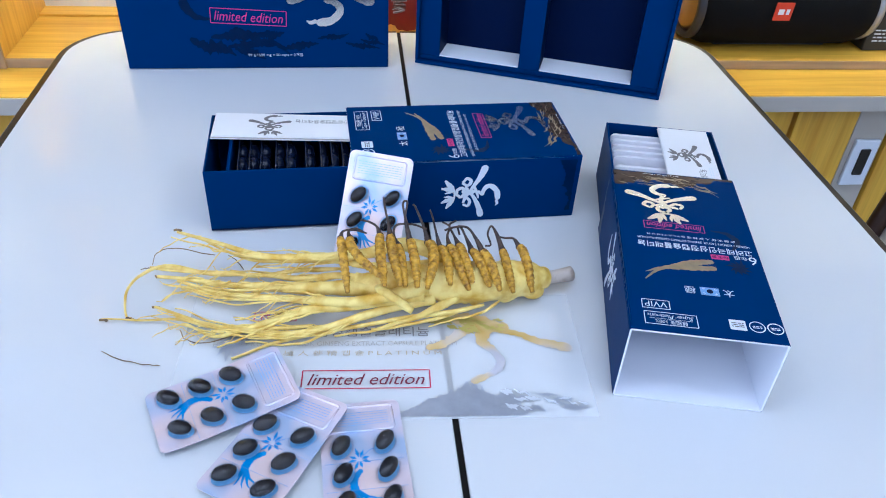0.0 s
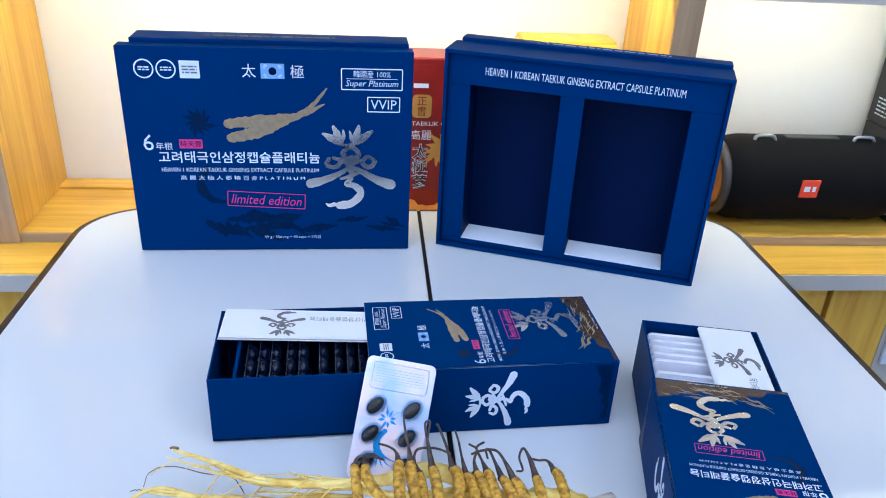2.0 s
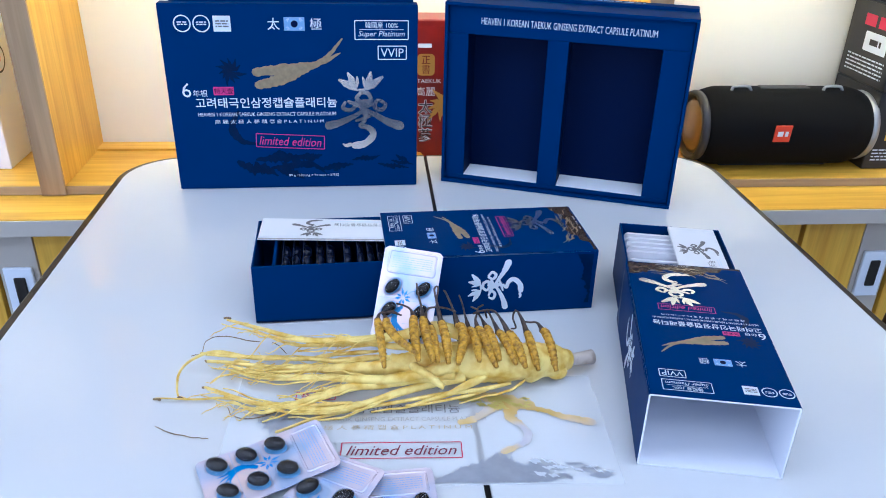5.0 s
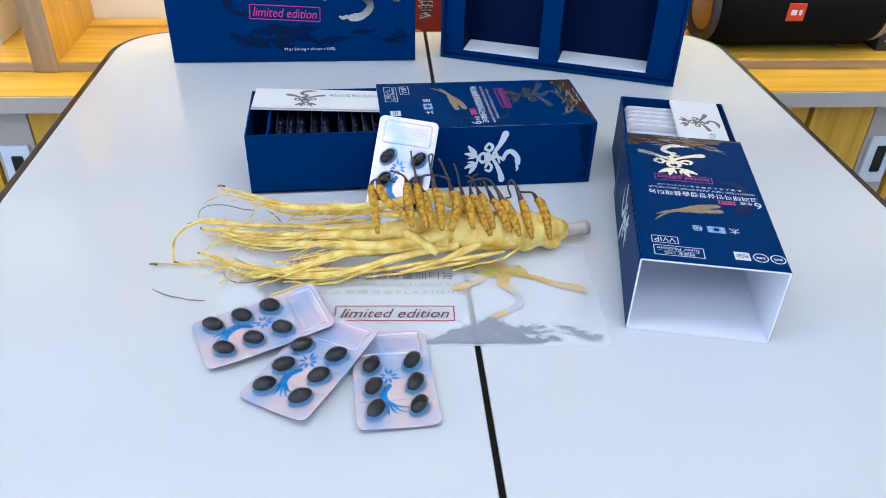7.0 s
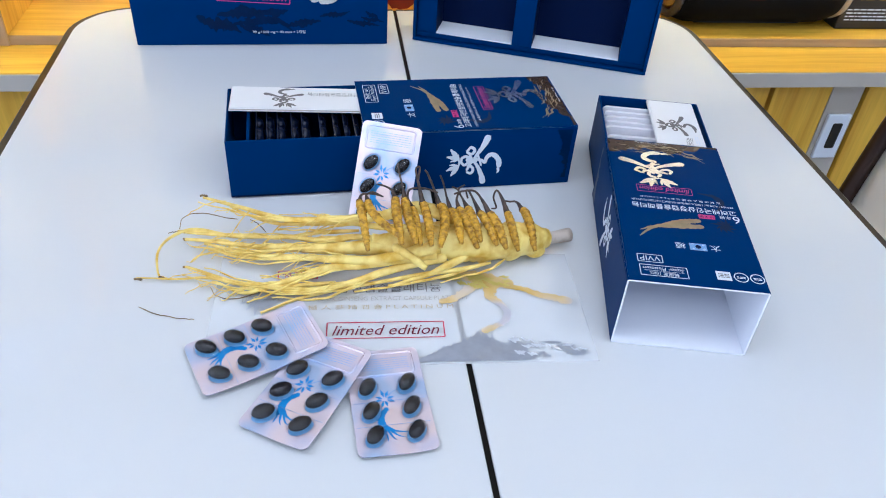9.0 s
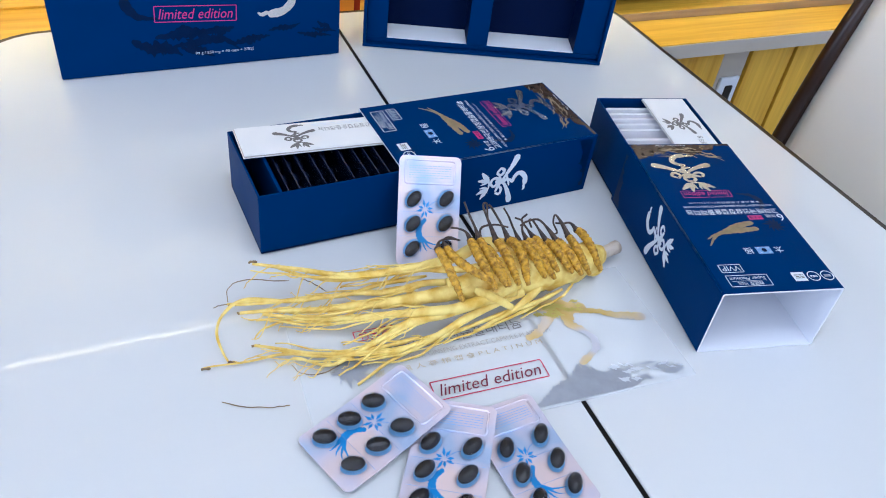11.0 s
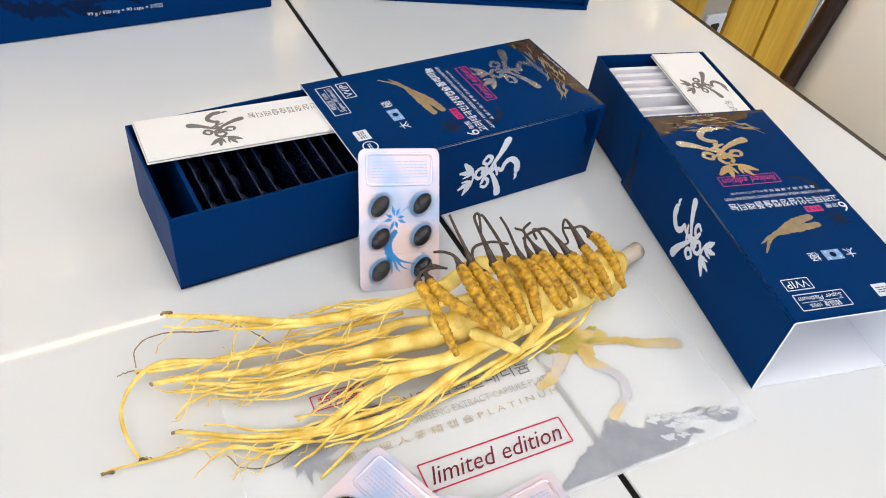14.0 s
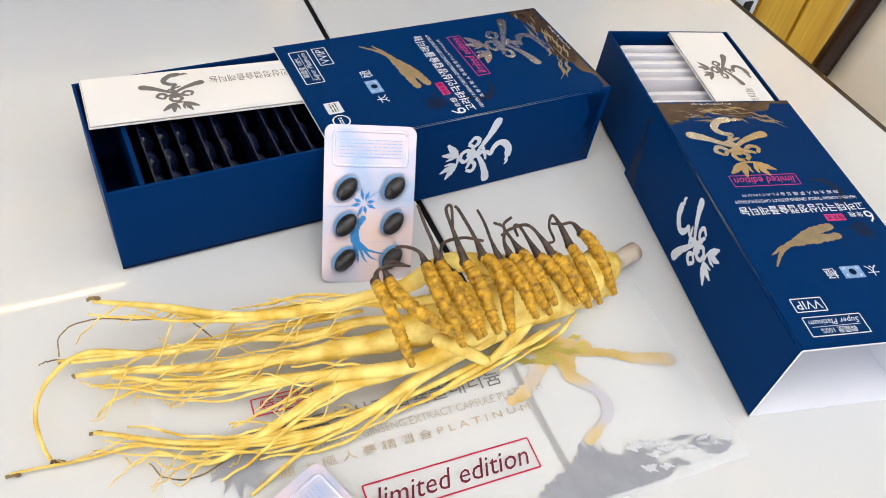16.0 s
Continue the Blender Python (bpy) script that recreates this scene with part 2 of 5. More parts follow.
def thing(name, label, category, at, group="", kind=""):
    ob = new(name)
    ob.empty_display_size = 0.02
    ob.matrix_basis = at
    return tagged(ob, label, category, group, kind)


def block(x0, x1, y0, y1, z0, z1, bevel=0.0, segments=2):
    bm = bmesh.new()
    m = Matrix.Translation(((x0 + x1) / 2, (y0 + y1) / 2, (z0 + z1) / 2)) @ Matrix.Diagonal((x1 - x0, y1 - y0, z1 - z0, 1))
    bmesh.ops.create_cube(bm, size=1, matrix=m)
    if bevel:
        bmesh.ops.bevel(bm, geom=bm.edges[:], offset=bevel, segments=segments, profile=0.5, affect="EDGES")
    return bm


def plate(outline, z0, z1, bevel=0.0):
    """A flat plate with the given outline."""
    bm = bmesh.new()
    low = [bm.verts.new((x, y, z0)) for x, y in outline]
    face = bm.faces.new(low)
    if z1 != z0:
        up = bmesh.ops.extrude_face_region(bm, geom=[face])
        bmesh.ops.translate(bm, vec=(0, 0, z1 - z0), verts=[v for v in up["geom"] if isinstance(v, bmesh.types.BMVert)])
        if bevel:
            rim = [e for e in bm.edges if all(abs(v.co.z - z1) < 1e-7 for v in e.verts)]
            bmesh.ops.bevel(bm, geom=rim, offset=bevel, segments=2, profile=0.5, affect="EDGES")
    return bm


def round_rect(w, h, r, n=6, cx=0.0, cy=0.0):
    pts = []
    for sx, sy, a0 in ((1, 1, 0), (-1, 1, 90), (-1, -1, 180), (1, -1, 270)):
        for i in range(n + 1):
            a = radians(a0 + 90 * i / n)
            pts.append((cx + sx * (w / 2 - r) + r * math.cos(a), cy + sy * (h / 2 - r) + r * math.sin(a)))
    return pts


def tube(points, radii, sides=8, bm=None, squash=1.0):
    """A tapered tube along a smooth line."""
    bm = bm or bmesh.new()
    pts = [Vector(p) for p in points]
    rings, prev = [], Vector((0, 0, 1))
    for i, p in enumerate(pts):
        d = (pts[min(i + 1, len(pts) - 1)] - pts[max(i - 1, 0)]).normalized()
        a = d.cross(prev)
        if a.length < 1e-3:
            a = d.cross(Vector((0, 1, 0)))
        a.normalize()
        b = a.cross(d).normalized()
        rings.append([bm.verts.new(p + radii[i] * (math.cos(t) * a + squash * math.sin(t) * b)) for t in (2 * math.pi * k / sides for k in range(sides))])
    for r0, r1 in zip(rings, rings[1:]):
        for k in range(sides):
            bm.faces.new((r0[k], r0[(k + 1) % sides], r1[(k + 1) % sides], r1[k]))
    bm.faces.new(rings[0][::-1])
    bm.faces.new(rings[-1])
    return bm


def spline(ctrl, n):
    """Points along a smooth line through the control points."""
    c = [Vector(p) for p in ctrl]
    c = [2 * c[0] - c[1]] + c + [2 * c[-1] - c[-2]]
    out = []
    for i in range(n):
        u = i / (n - 1) * (len(c) - 3)
        k = min(int(u), len(c) - 4)
        t = u - k
        p0, p1, p2, p3 = c[k:k + 4]
        out.append(0.5 * (2 * p1 + (p2 - p0) * t + (2 * p0 - 5 * p1 + 4 * p2 - p3) * t * t + (3 * p1 - p0 - 3 * p2 + p3) * t ** 3))
    return out


def brush(bm, ctrl, w0, w1, w2, wob=0.0, seed=0):
    """A flat brush stroke: its width runs from w0 over w1 to w2."""
    rnd = random.Random(seed)
    z = 3e-7 * len(bm.faces)
    pts = spline([(x, y, z) for x, y in ctrl], 6 * len(ctrl))
    n, left, right = len(pts), [], []
    for i, p in enumerate(pts):
        d = (pts[min(i + 1, n - 1)] - pts[max(i - 1, 0)]).normalized()
        s = Vector((-d.y, d.x, 0))
        u = i / (n - 1)
        w = (w0 + (w1 - w0) * u * 2) if u < 0.5 else (w1 + (w2 - w1) * (u - 0.5) * 2)
        left.append(bm.verts.new(p + s * w * (0.5 + wob * rnd.uniform(-1, 1))))
        right.append(bm.verts.new(p - s * w * (0.5 + wob * rnd.uniform(-1, 1))))
    for i in range(n - 1):
        bm.faces.new((left[i], right[i], right[i + 1], left[i + 1]))
    for end, way in ((0, -1), (n - 1, 1)):
        d = (pts[1] - pts[0] if end == 0 else pts[-1] - pts[-2]).normalized() * way
        r = (left[end].co - right[end].co).length / 2
        s = (left[end].co - right[end].co) / 2
        fan = [bm.verts.new(pts[end] + s * math.cos(a) + d * r * math.sin(a)) for a in (math.pi * k / 4 for k in (1, 2, 3))]
        bm.faces.new([left[end], *fan, right[end]])
    return bm


def letters(body, height, width=0.0, shear=0.0, align="CENTER", thick=0.0):
    """Flat letters as a bmesh, of that line height, squeezed to the width where one is given."""
    c = bpy.data.curves.new("letters", "FONT")
    c.body, c.size, c.shear, c.align_x, c.align_y, c.offset = body, 1.0, shear, "CENTER", "CENTER", thick
    c.resolution_u = 2
    ob = bpy.data.objects.new("letters", c)
    scene.collection.objects.link(ob)
    bpy.context.view_layer.update()
    me = bpy.data.meshes.new_from_object(ob)
    bm = bmesh.new()
    bm.from_mesh(me)
    bpy.data.objects.remove(ob)
    bpy.data.curves.remove(c)
    bpy.data.meshes.remove(me)
    xs, ys = [v.co.x for v in bm.verts], [v.co.y for v in bm.verts]
    sx = width / (max(xs) - min(xs)) if width else height
    cx, cy = (max(xs) + min(xs)) / 2, (max(ys) + min(ys)) / 2
    sy = height / (max(ys) - min(ys))
    sx = sx if width else sy
    for v in bm.verts:
        v.co.x, v.co.y = (v.co.x - cx) * sx, (v.co.y - cy) * sy
    return bm


def merge(bm, other, m=Matrix()):
    other.transform(m)
    me = bpy.data.meshes.new("tmp")
    other.to_mesh(me)
    other.free()
    bm.from_mesh(me)
    bpy.data.meshes.remove(me)
    return bm


def ring_rect(w, h, t, r=0.0, cx=0.0, cy=0.0):
    """A thin rectangular line frame, flat."""
    bm = bmesh.new()
    a = [bm.verts.new((x, y, 0)) for x, y in round_rect(w, h, max(r, t * 1.2), 4, cx, cy)]
    b = [bm.verts.new((x, y, 0)) for x, y in round_rect(w - 2 * t, h - 2 * t, max(r - t, t * 0.2), 4, cx, cy)]
    for i in range(len(a)):
        j = (i + 1) % len(a)
        bm.faces.new((a[i], a[j], b[j], b[i]))
    return bm


def disc(r, cx=0.0, cy=0.0, n=24, inner=0.0):
    bm = bmesh.new()
    o = [bm.verts.new((cx + r * math.cos(2 * math.pi * i / n), cy + r * math.sin(2 * math.pi * i / n), 0)) for i in range(n)]
    if not inner:
        bm.faces.new(o)
        return bm
    q = [bm.verts.new((cx + inner * math.cos(2 * math.pi * i / n), cy + inner * math.sin(2 * math.pi * i / n), 0)) for i in range(n)]
    for i in range(n):
        bm.faces.new((o[i], o[(i + 1) % n], q[(i + 1) % n], q[i]))
    return bm


def ginseng_sign(size):
    """The large brushed character, drawn stroke by stroke in a unit square."""
    bm, k = bmesh.new(), 0
    for ctrl, w0, w1, w2 in (
        (((0.19, 0.89), (0.27, 0.84), (0.34, 0.78)), 0.03, 0.09, 0.04),
        (((0.30, 0.97), (0.34, 0.89), (0.37, 0.79)), 0.03, 0.085, 0.04),
        (((0.41, 0.93), (0.41, 0.86), (0.39, 0.78)), 0.02, 0.05, 0.03),
        (((0.48, 0.92), (0.50, 0.85), (0.51, 0.79)), 0.02, 0.05, 0.03),
        (((0.58, 0.98), (0.56, 0.89), (0.53, 0.79)), 0.03, 0.085, 0.03),
        (((0.72, 0.92), (0.63, 0.85), (0.55, 0.79)), 0.04, 0.095, 0.03),
        (((0.30, 0.78), (0.45, 0.76), (0.62, 0.79)), 0.02, 0.035, 0.02),
        (((0.46, 0.73), (0.40, 0.66), (0.47, 0.60), (0.57, 0.63), (0.55, 0.71), (0.47, 0.73)), 0.05, 0.06, 0.05),
        (((0.25, 0.60), (0.22, 0.53), (0.31, 0.50), (0.38, 0.56), (0.30, 0.61)), 0.045, 0.055, 0.045),
        (((0.66, 0.63), (0.62, 0.55), (0.70, 0.50), (0.76, 0.57), (0.69, 0.63)), 0.045, 0.06, 0.045),
        (((0.36, 0.60), (0.48, 0.54), (0.60, 0.58)), 0.04, 0.07, 0.04),
        (((0.50, 0.62), (0.48, 0.50), (0.52, 0.42)), 0.06, 0.09, 0.06),
        (((0.48, 0.50), (0.34, 0.41), (0.18, 0.34), (0.04, 0.30)), 0.05, 0.075, 0.115),
        (((0.52, 0.50), (0.66, 0.42), (0.80, 0.34), (0.94, 0.29)), 0.05, 0.085, 0.13),
        (((0.60, 0.44), (0.48, 0.39), (0.38, 0.36)), 0.03, 0.05, 0.03),
        (((0.50, 0.36), (0.44, 0.30), (0.54, 0.27), (0.60, 0.18), (0.50, 0.06), (0.36, 0.03)), 0.04, 0.085, 0.10),
        (((0.30, 0.045), (0.25, 0.03), (0.21, 0.05)), 0.05, 0.045, 0.02),
    ):
        k += 1
        brush(bm, ctrl, w0, w1, w2, 0.05, k)
    for v in bm.verts:
        v.co.x, v.co.y = (v.co.x - 0.5) * size, (v.co.y - 0.5) * size
    return bm


def printed(parent, name, bm, material, x, y, up=0.0, turn=0.0, label=""):
    """A flat print on the art's plane of its parent; the art's x runs right and y up."""
    return part(name, bm, material, parent, label, at=pose(x, y, 0.0003 + up, 0, 0, turn))


def bars(w, h, rows, fill=0.55, seed=0):
    """Writing too small to read: rows of plain bars."""
    bm, rnd = bmesh.new(), random.Random(seed)
    for r in range(rows):
        y, x, t = h / 2 - (r + 0.5) * h / rows, -w / 2, fill * h / rows
        while x < w / 2:
            k = min(rnd.uniform(0.6, 2.2) * h / rows, w / 2 - x)
            vs = [bm.verts.new((x + a * k, y + b * t / 2, 0)) for a, b in ((0, -1), (1, -1), (1, 1), (0, 1))]
            bm.faces.new(vs)
            x += k + 0.35 * h / rows
    return bm


def root_picture(size):
    bm = bmesh.new()
    for ctrl, w0, w1, w2 in ((((-0.5, -0.02), (-0.3, 0.0), (-0.05, 0.02), (0.1, 0.05)), 0.10, 0.13, 0.10),
                             (((-0.48, -0.17), (-0.3, -0.13), (-0.1, -0.06), (0.1, 0.04)), 0.10, 0.14, 0.10),
                             (((0.05, 0.04), (0.2, 0.07), (0.35, 0.18), (0.5, 0.36)), 0.10, 0.06, 0.02),
                             (((0.15, 0.06), (0.3, 0.1), (0.42, 0.17), (0.48, 0.2)), 0.05, 0.04, 0.01)):
        brush(bm, [(x * size, y * size) for x, y in ctrl], w0 * size, w1 * size, w2 * size, 0.08, int(100 * w1))
    return bm


def leaf_picture(size, seed=3):
    bm, rnd = bmesh.new(), random.Random(seed)
    for k in range(11):
        a = radians(20 + 32 * k)
        r = size * rnd.uniform(0.32, 0.5)
        brush(bm, [(0, 0), (0.5 * r * math.cos(a), 0.5 * r * math.sin(a)), (r * math.cos(a + 0.2), r * math.sin(a + 0.2))], 0.01 * size, 0.12 * size, 0.01 * size, 0.1, k)
    return bm


def hills(w, h, seed):
    """A ragged band of brushed hills along the lower edge."""
    rnd, bm, n = random.Random(seed), bmesh.new(), 26
    low = [bm.verts.new((-w / 2 + w * i / n, -h / 2 + 0.06 * h * rnd.random(), 0)) for i in range(n + 1)]
    top = []
    for i in range(n + 1):
        u = i / n
        y = -h / 2 + h * (0.25 + 0.55 * u * u + 0.25 * math.sin(9 * u + seed) * (1 - u) + rnd.uniform(-0.12, 0.16))
        top.append(bm.verts.new((-w / 2 + w * u, max(-h / 2 + 0.1 * h, min(h / 2, y)), 0)))
    for i in range(n):
        bm.faces.new((low[i], low[i + 1], top[i + 1], top[i]))
    return bm


def wash(w, h, n, seed, long, wide):
    """A broken ink wash of ragged strokes, thicker toward the lower left."""
    bm, r = bmesh.new(), random.Random(seed)
    for k in range(n):
        u = r.random()
        x, y = (u - 0.5) * w, (r.random() ** 1.4 - 0.5) * h * (1 - 0.45 * u)
        a, q = radians(r.uniform(-38, 12)), long * r.uniform(0.4, 1.0) * (1.1 - 0.6 * u)
        dx, dy, v = q * math.cos(a), q * math.sin(a), wide * r.uniform(0.4, 1.0) * (1.1 - 0.7 * u)
        brush(bm, [(x - dx / 2, y - dy / 2), (x - dx / 6, y + r.uniform(-0.2, 0.2) * v), (x + dx / 6, y + r.uniform(-0.2, 0.2) * v), (x + dx / 2, y + dy / 2)], 0.3 * v, v, 0.15 * v, 0.22, seed + k)
    return bm


def stamp(w, h, body, material, parent, x, y, turn=0.0, up=0.0, line=0.05, shear=0.25, scale=0.62):
    bm = ring_rect(w, h, h * line)
    merge(bm, letters(body, h * scale, w * 0.9, shear))
    return printed(parent, "stamp", bm, material, x, y, up, turn)


def art(parent, w, h, tall, sign_mat):
    """The printed front of the product box, in its own plane, w wide and h high. tall: upright layout."""
    def at(px, py):
        return (px - 0.5) * w, (py - 0.5) * h
    s = w if tall else w * 0.62
    places = dict(seal=(0.115, 0.930), flag=(0.43, 0.770), sup=(0.735, 0.938), vvip=(0.82, 0.868), root=(0.61, 0.640), six=(0.11, 0.562),
                  line=(0.46, 0.520), lim=(0.58, 0.392), sign=(0.64, 0.235), leaf=(0.17, 0.64), arc=(0.20, 0.46)) if tall else dict(
        seal=(0.122, 0.905), flag=(0.515, 0.905), sup=(0.858, 0.875), vvip=(0.900, 0.757), root=(0.525, 0.665), six=(0.105, 0.555),
        line=(0.385, 0.490), lim=(0.470, 0.270), sign=(0.785, 0.445), leaf=(0.25, 0.66), arc=(0.28, 0.36))
    k = 1.0 if tall else 0.95
    x, y = at(*places["seal"])
    for i in range(2):
        seal = disc(0.054 * s, inner=0.046 * s)
        merge(seal, bars(0.06 * s, 0.028 * s, 2, seed=i), Matrix.Translation((0, 0.002 * s, 0)))
        printed(parent, "round_seal", seal, PALE_INK, x + (i - 0.5) * 0.118 * s, y)
    printed(parent, "square_seal", plate(round_rect(0.108 * s, 0.098 * s, 0.004 * s, 2), 0, 0), PALE_INK, x + 0.185 * s, y)
    printed(parent, "seal_writing", bars(0.08 * s, 0.05 * s, 3, seed=5), GREY_INK, x + 0.185 * s, y, 0.0002)
    x, y = at(*places["flag"])
    printed(parent, "hanja", letters("太", 0.075 * s), PALE_INK, x - 0.130 * s, y)
    printed(parent, "hanja", letters("極", 0.075 * s), PALE_INK, x + 0.135 * s, y)
    printed(parent, "flag", plate(round_rect(0.13 * s, 0.085 * s, 0.002 * s, 2), 0, 0), BLUE_INK, x, y)
    printed(parent, "flag_disc", disc(0.022 * s), NAVY_DEEP, x, y, 0.0002)
    marks = bmesh.new()
    for a in (35, 145, 215, 325):
        merge(marks, bars(0.022 * s, 0.016 * s, 3, 0.5, a), pose(0.05 * s * math.cos(radians(a)), 0.045 * s * math.sin(radians(a)), 0, 0, 0, a + 90))
    printed(parent, "flag_marks", marks, PALE_INK, x, y, 0.0002)
    x, y = at(*places["sup"])
    box = ring_rect(0.35 * s, 0.125 * s, 0.006 * s, 0.006 * s)
    merge(box, letters("韓國産 100%", 0.040 * s, 0.21 * s), Matrix.Translation((0, 0.031 * s, 0)))
    merge(box, letters("Super Platinum", 0.046 * s, 0.30 * s, 0.25), Matrix.Translation((0, -0.028 * s, 0)))
    merge(box, plate(round_rect(0.29 * s, 0.003 * s, 0.001 * s, 1), 0, 0), Matrix.Translation((0, 0.003 * s, 0)))
    printed(parent, "grade_box", box, PALE_INK, x, y)
    x, y = at(*places["vvip"])
    box = ring_rect(0.19 * s, 0.092 * s, 0.006 * s, 0.006 * s)
    merge(box, letters("VVIP", 0.055 * s, 0.15 * s))
    printed(parent, "grade_box", box, PALE_INK, x, y)
    x, y = at(*places["root"])
    printed(parent, "root_picture", root_picture((0.50 if tall else 0.56) * s), ROOT_PRINT, x, y, turn=0)
    x, y = at(*places["leaf"])
    printed(parent, "leaf_picture", leaf_picture(0.22 * s), SHADE_INK, x, y - (0.05 * s if tall else 0), -0.00003)
    x, y = at(*places["arc"])
    arc = brush(bmesh.new(), [(-0.02 * s, 0.10 * s), (-0.07 * s, 0.0), (-0.02 * s, -0.10 * s), (0.10 * s, -0.13 * s)], 0.02 * s, 0.06 * s, 0.01 * s, 0.1, 9)
    printed(parent, "shadow_stroke", arc, SHADE_INK, x, y, -0.00005)
    x, y = at(*places["six"])
    printed(parent, "number_six", letters("6", 0.095 * s), PALE_INK, x - 0.055 * s, y + 0.006 * s)
    printed(parent, "hanja", letters("年根", 0.045 * s), PALE_INK, x + 0.03 * s, y - 0.015 * s)
    tag = plate(round_rect(0.13 * s, 0.055 * s, 0.004 * s, 2), 0, 0)
    printed(parent, "pink_tag", tag, PINK, x + 0.18 * s, y)
    printed(parent, "tag_writing", letters("特天壹", 0.038 * s), NAVY_DEEP, x + 0.18 * s, y, 0.0002)
    x, y = at(*places["line"])
    lw = 0.84 * s if tall else 0.57 * w
    printed(parent, "title", letters("고려태극인삼정캡슐플래티늄", 0.070 * s, lw, thick=0.012), PALE_INK, x, y)
    printed(parent, "title_line", letters("HEAVEN 1 KOREAN TAEKUK GINSENG EXTRACT CAPSULE PLATINUM", 0.026 * s, lw * 0.98), PALE_INK, x, y - 0.078 * s)
    printed(parent, "title_line", letters("高 麗 太 極 人 蔘 精 캡 슐 P L A T I N U M", 0.028 * s, lw * 0.78), PALE_INK, x + 0.01 * s, y - 0.128 * s)
    x, y = at(*places["lim"])
    stamp(0.46 * s, 0.098 * s, "limited edition", PINK, parent, x, y, -3 if not tall else 0)
    x, y = at(*places["sign"])
    printed(parent, "brushed_sign", ginseng_sign(0.53 * s if not tall else 0.57 * s), sign_mat, x, y, 0.0003)
    if tall:
        printed(parent, "hills_picture", hills(0.99 * w, 0.15 * h, 4), BROWN_FOIL, 0, -0.424 * h, -0.00004)
        printed(parent, "hills_strokes", wash(0.80 * w, 0.10 * h, 24, 12, 0.028, 0.0024), ROOT_PRINT, 0.04 * w, -0.425 * h, 0.00004)
        printed(parent, "small_writing", letters("49.5 g / 550 mg × 90 caps", 0.022 * s, 0.3 * s), PALE_INK, 0.1 * w, -0.485 * h, 0.0003)
    else:
        printed(parent, "hills_picture", wash(0.66 * w, 0.12 * h, 12, 2, 0.070, 0.016), SHADE_INK, 0.14 * w, -0.37 * h, -0.00008)
        printed(parent, "small_writing", letters("99 g / 550 mg × 90 caps × 2개입", 0.026 * s, 0.34 * s), PALE_INK, 0.06 * w, -0.43 * h, 0.0003)


# ---- room ----
ROOM = pose(0.067, 0.95, 0, 0, 0, 1.0)
WALL_Y, FRONT_Y, COUNTER_Y = 0.256, 0.072, -0.014
SHELF_Z, COUNTER_Z, FLOOR_Z, CEIL_Z = -0.071, -0.084, -0.75, 2.0
X0, X1, Y0 = -2.2, 2.6, -3.4


def setting(name, bm, material, label, category):
    return tagged(part(name, bm, material, None, at=ROOM.copy()), label, category, kind="structure")


setting("wall_north", block(X0 - 0.1, X1 + 0.1, WALL_Y, WALL_Y + 0.1, FLOOR_Z, CEIL_Z), WALL_PAINT, "plain warm white painted wall behind the shelves", "wall")
south = block(X0 - 0.1, -1.42, Y0 - 0.1, Y0, FLOOR_Z, CEIL_Z)
merge(south, block(1.82, X1 + 0.1, Y0 - 0.1, Y0, FLOOR_Z, CEIL_Z))
merge(south, block(-1.419, 1.819, Y0 - 0.1, Y0, FLOOR_Z, -0.30))
merge(south, block(-1.419, 1.819, Y0 - 0.1, Y0, 1.40, CEIL_Z))
setting("wall_south", south, WALL_PAINT, "white painted shop wall with an assumed wide window", "wall")
# unseen window, assumed so that the front light has an opening
window = tagged(thing("window_1", "assumed wide shop window with a white frame, out of view", "window", ROOM.copy()), kind="structure")
for a, b, c, d in ((-1.418, -1.37, -0.298, 1.398), (1.77, 1.818, -0.298, 1.398), (-1.369, 1.769, -0.298, -0.25), (-1.369, 1.769, 1.35, 1.398)):
    part("window_frame", block(a, b, Y0 - 0.07, Y0 - 0.02, c, d, 0.003), GREY_METAL, window)
west = block(X0 - 0.1, X0, -0.19, WALL_Y, FLOOR_Z, CEIL_Z)
merge(west, block(X0 - 0.1, X0, Y0, -2.21, FLOOR_Z, CEIL_Z))
merge(west, block(X0 - 0.1, X0, -2.209, -0.191, FLOOR_Z, -0.16))
merge(west, block(X0 - 0.1, X0, -2.209, -0.191, 1.36, CEIL_Z))
setting("wall_west", west, WALL_PAINT, "white painted side wall with an added window opening", "wall")
# unseen window, added to hold the side fill light
added_side_window = tagged(thing("window_2", "added side window with a grey frame, out of view", "window", ROOM.copy()), kind="structure")
for a, b, c, d in ((-2.208, -2.165, -0.158, 1.358), (-0.235, -0.192, -0.158, 1.358), (-2.164, -0.236, -0.158, -0.115), (-2.164, -0.236, 1.315, 1.358)):
    part("window_frame", block(X0 - 0.07, X0 - 0.02, a, b, c, d, 0.003), GREY_METAL, added_side_window)
setting("wall_east", block(X1, X1 + 0.1, Y0, WALL_Y, FLOOR_Z, CEIL_Z), WALL_PAINT, "plain white painted side wall", "wall")
setting("ceiling", block(X0 - 0.1, X1 + 0.1, Y0 - 0.1, WALL_Y + 0.1, CEIL_Z, CEIL_Z + 0.1), WALL_PAINT, "flat white painted ceiling", "ceiling")
setting("floor", block(X0 - 0.1, X1 + 0.1, Y0 - 0.1, WALL_Y + 0.1, FLOOR_Z - 0.1, FLOOR_Z), FLOOR_TILE, "grey polished floor under the table", "floor")

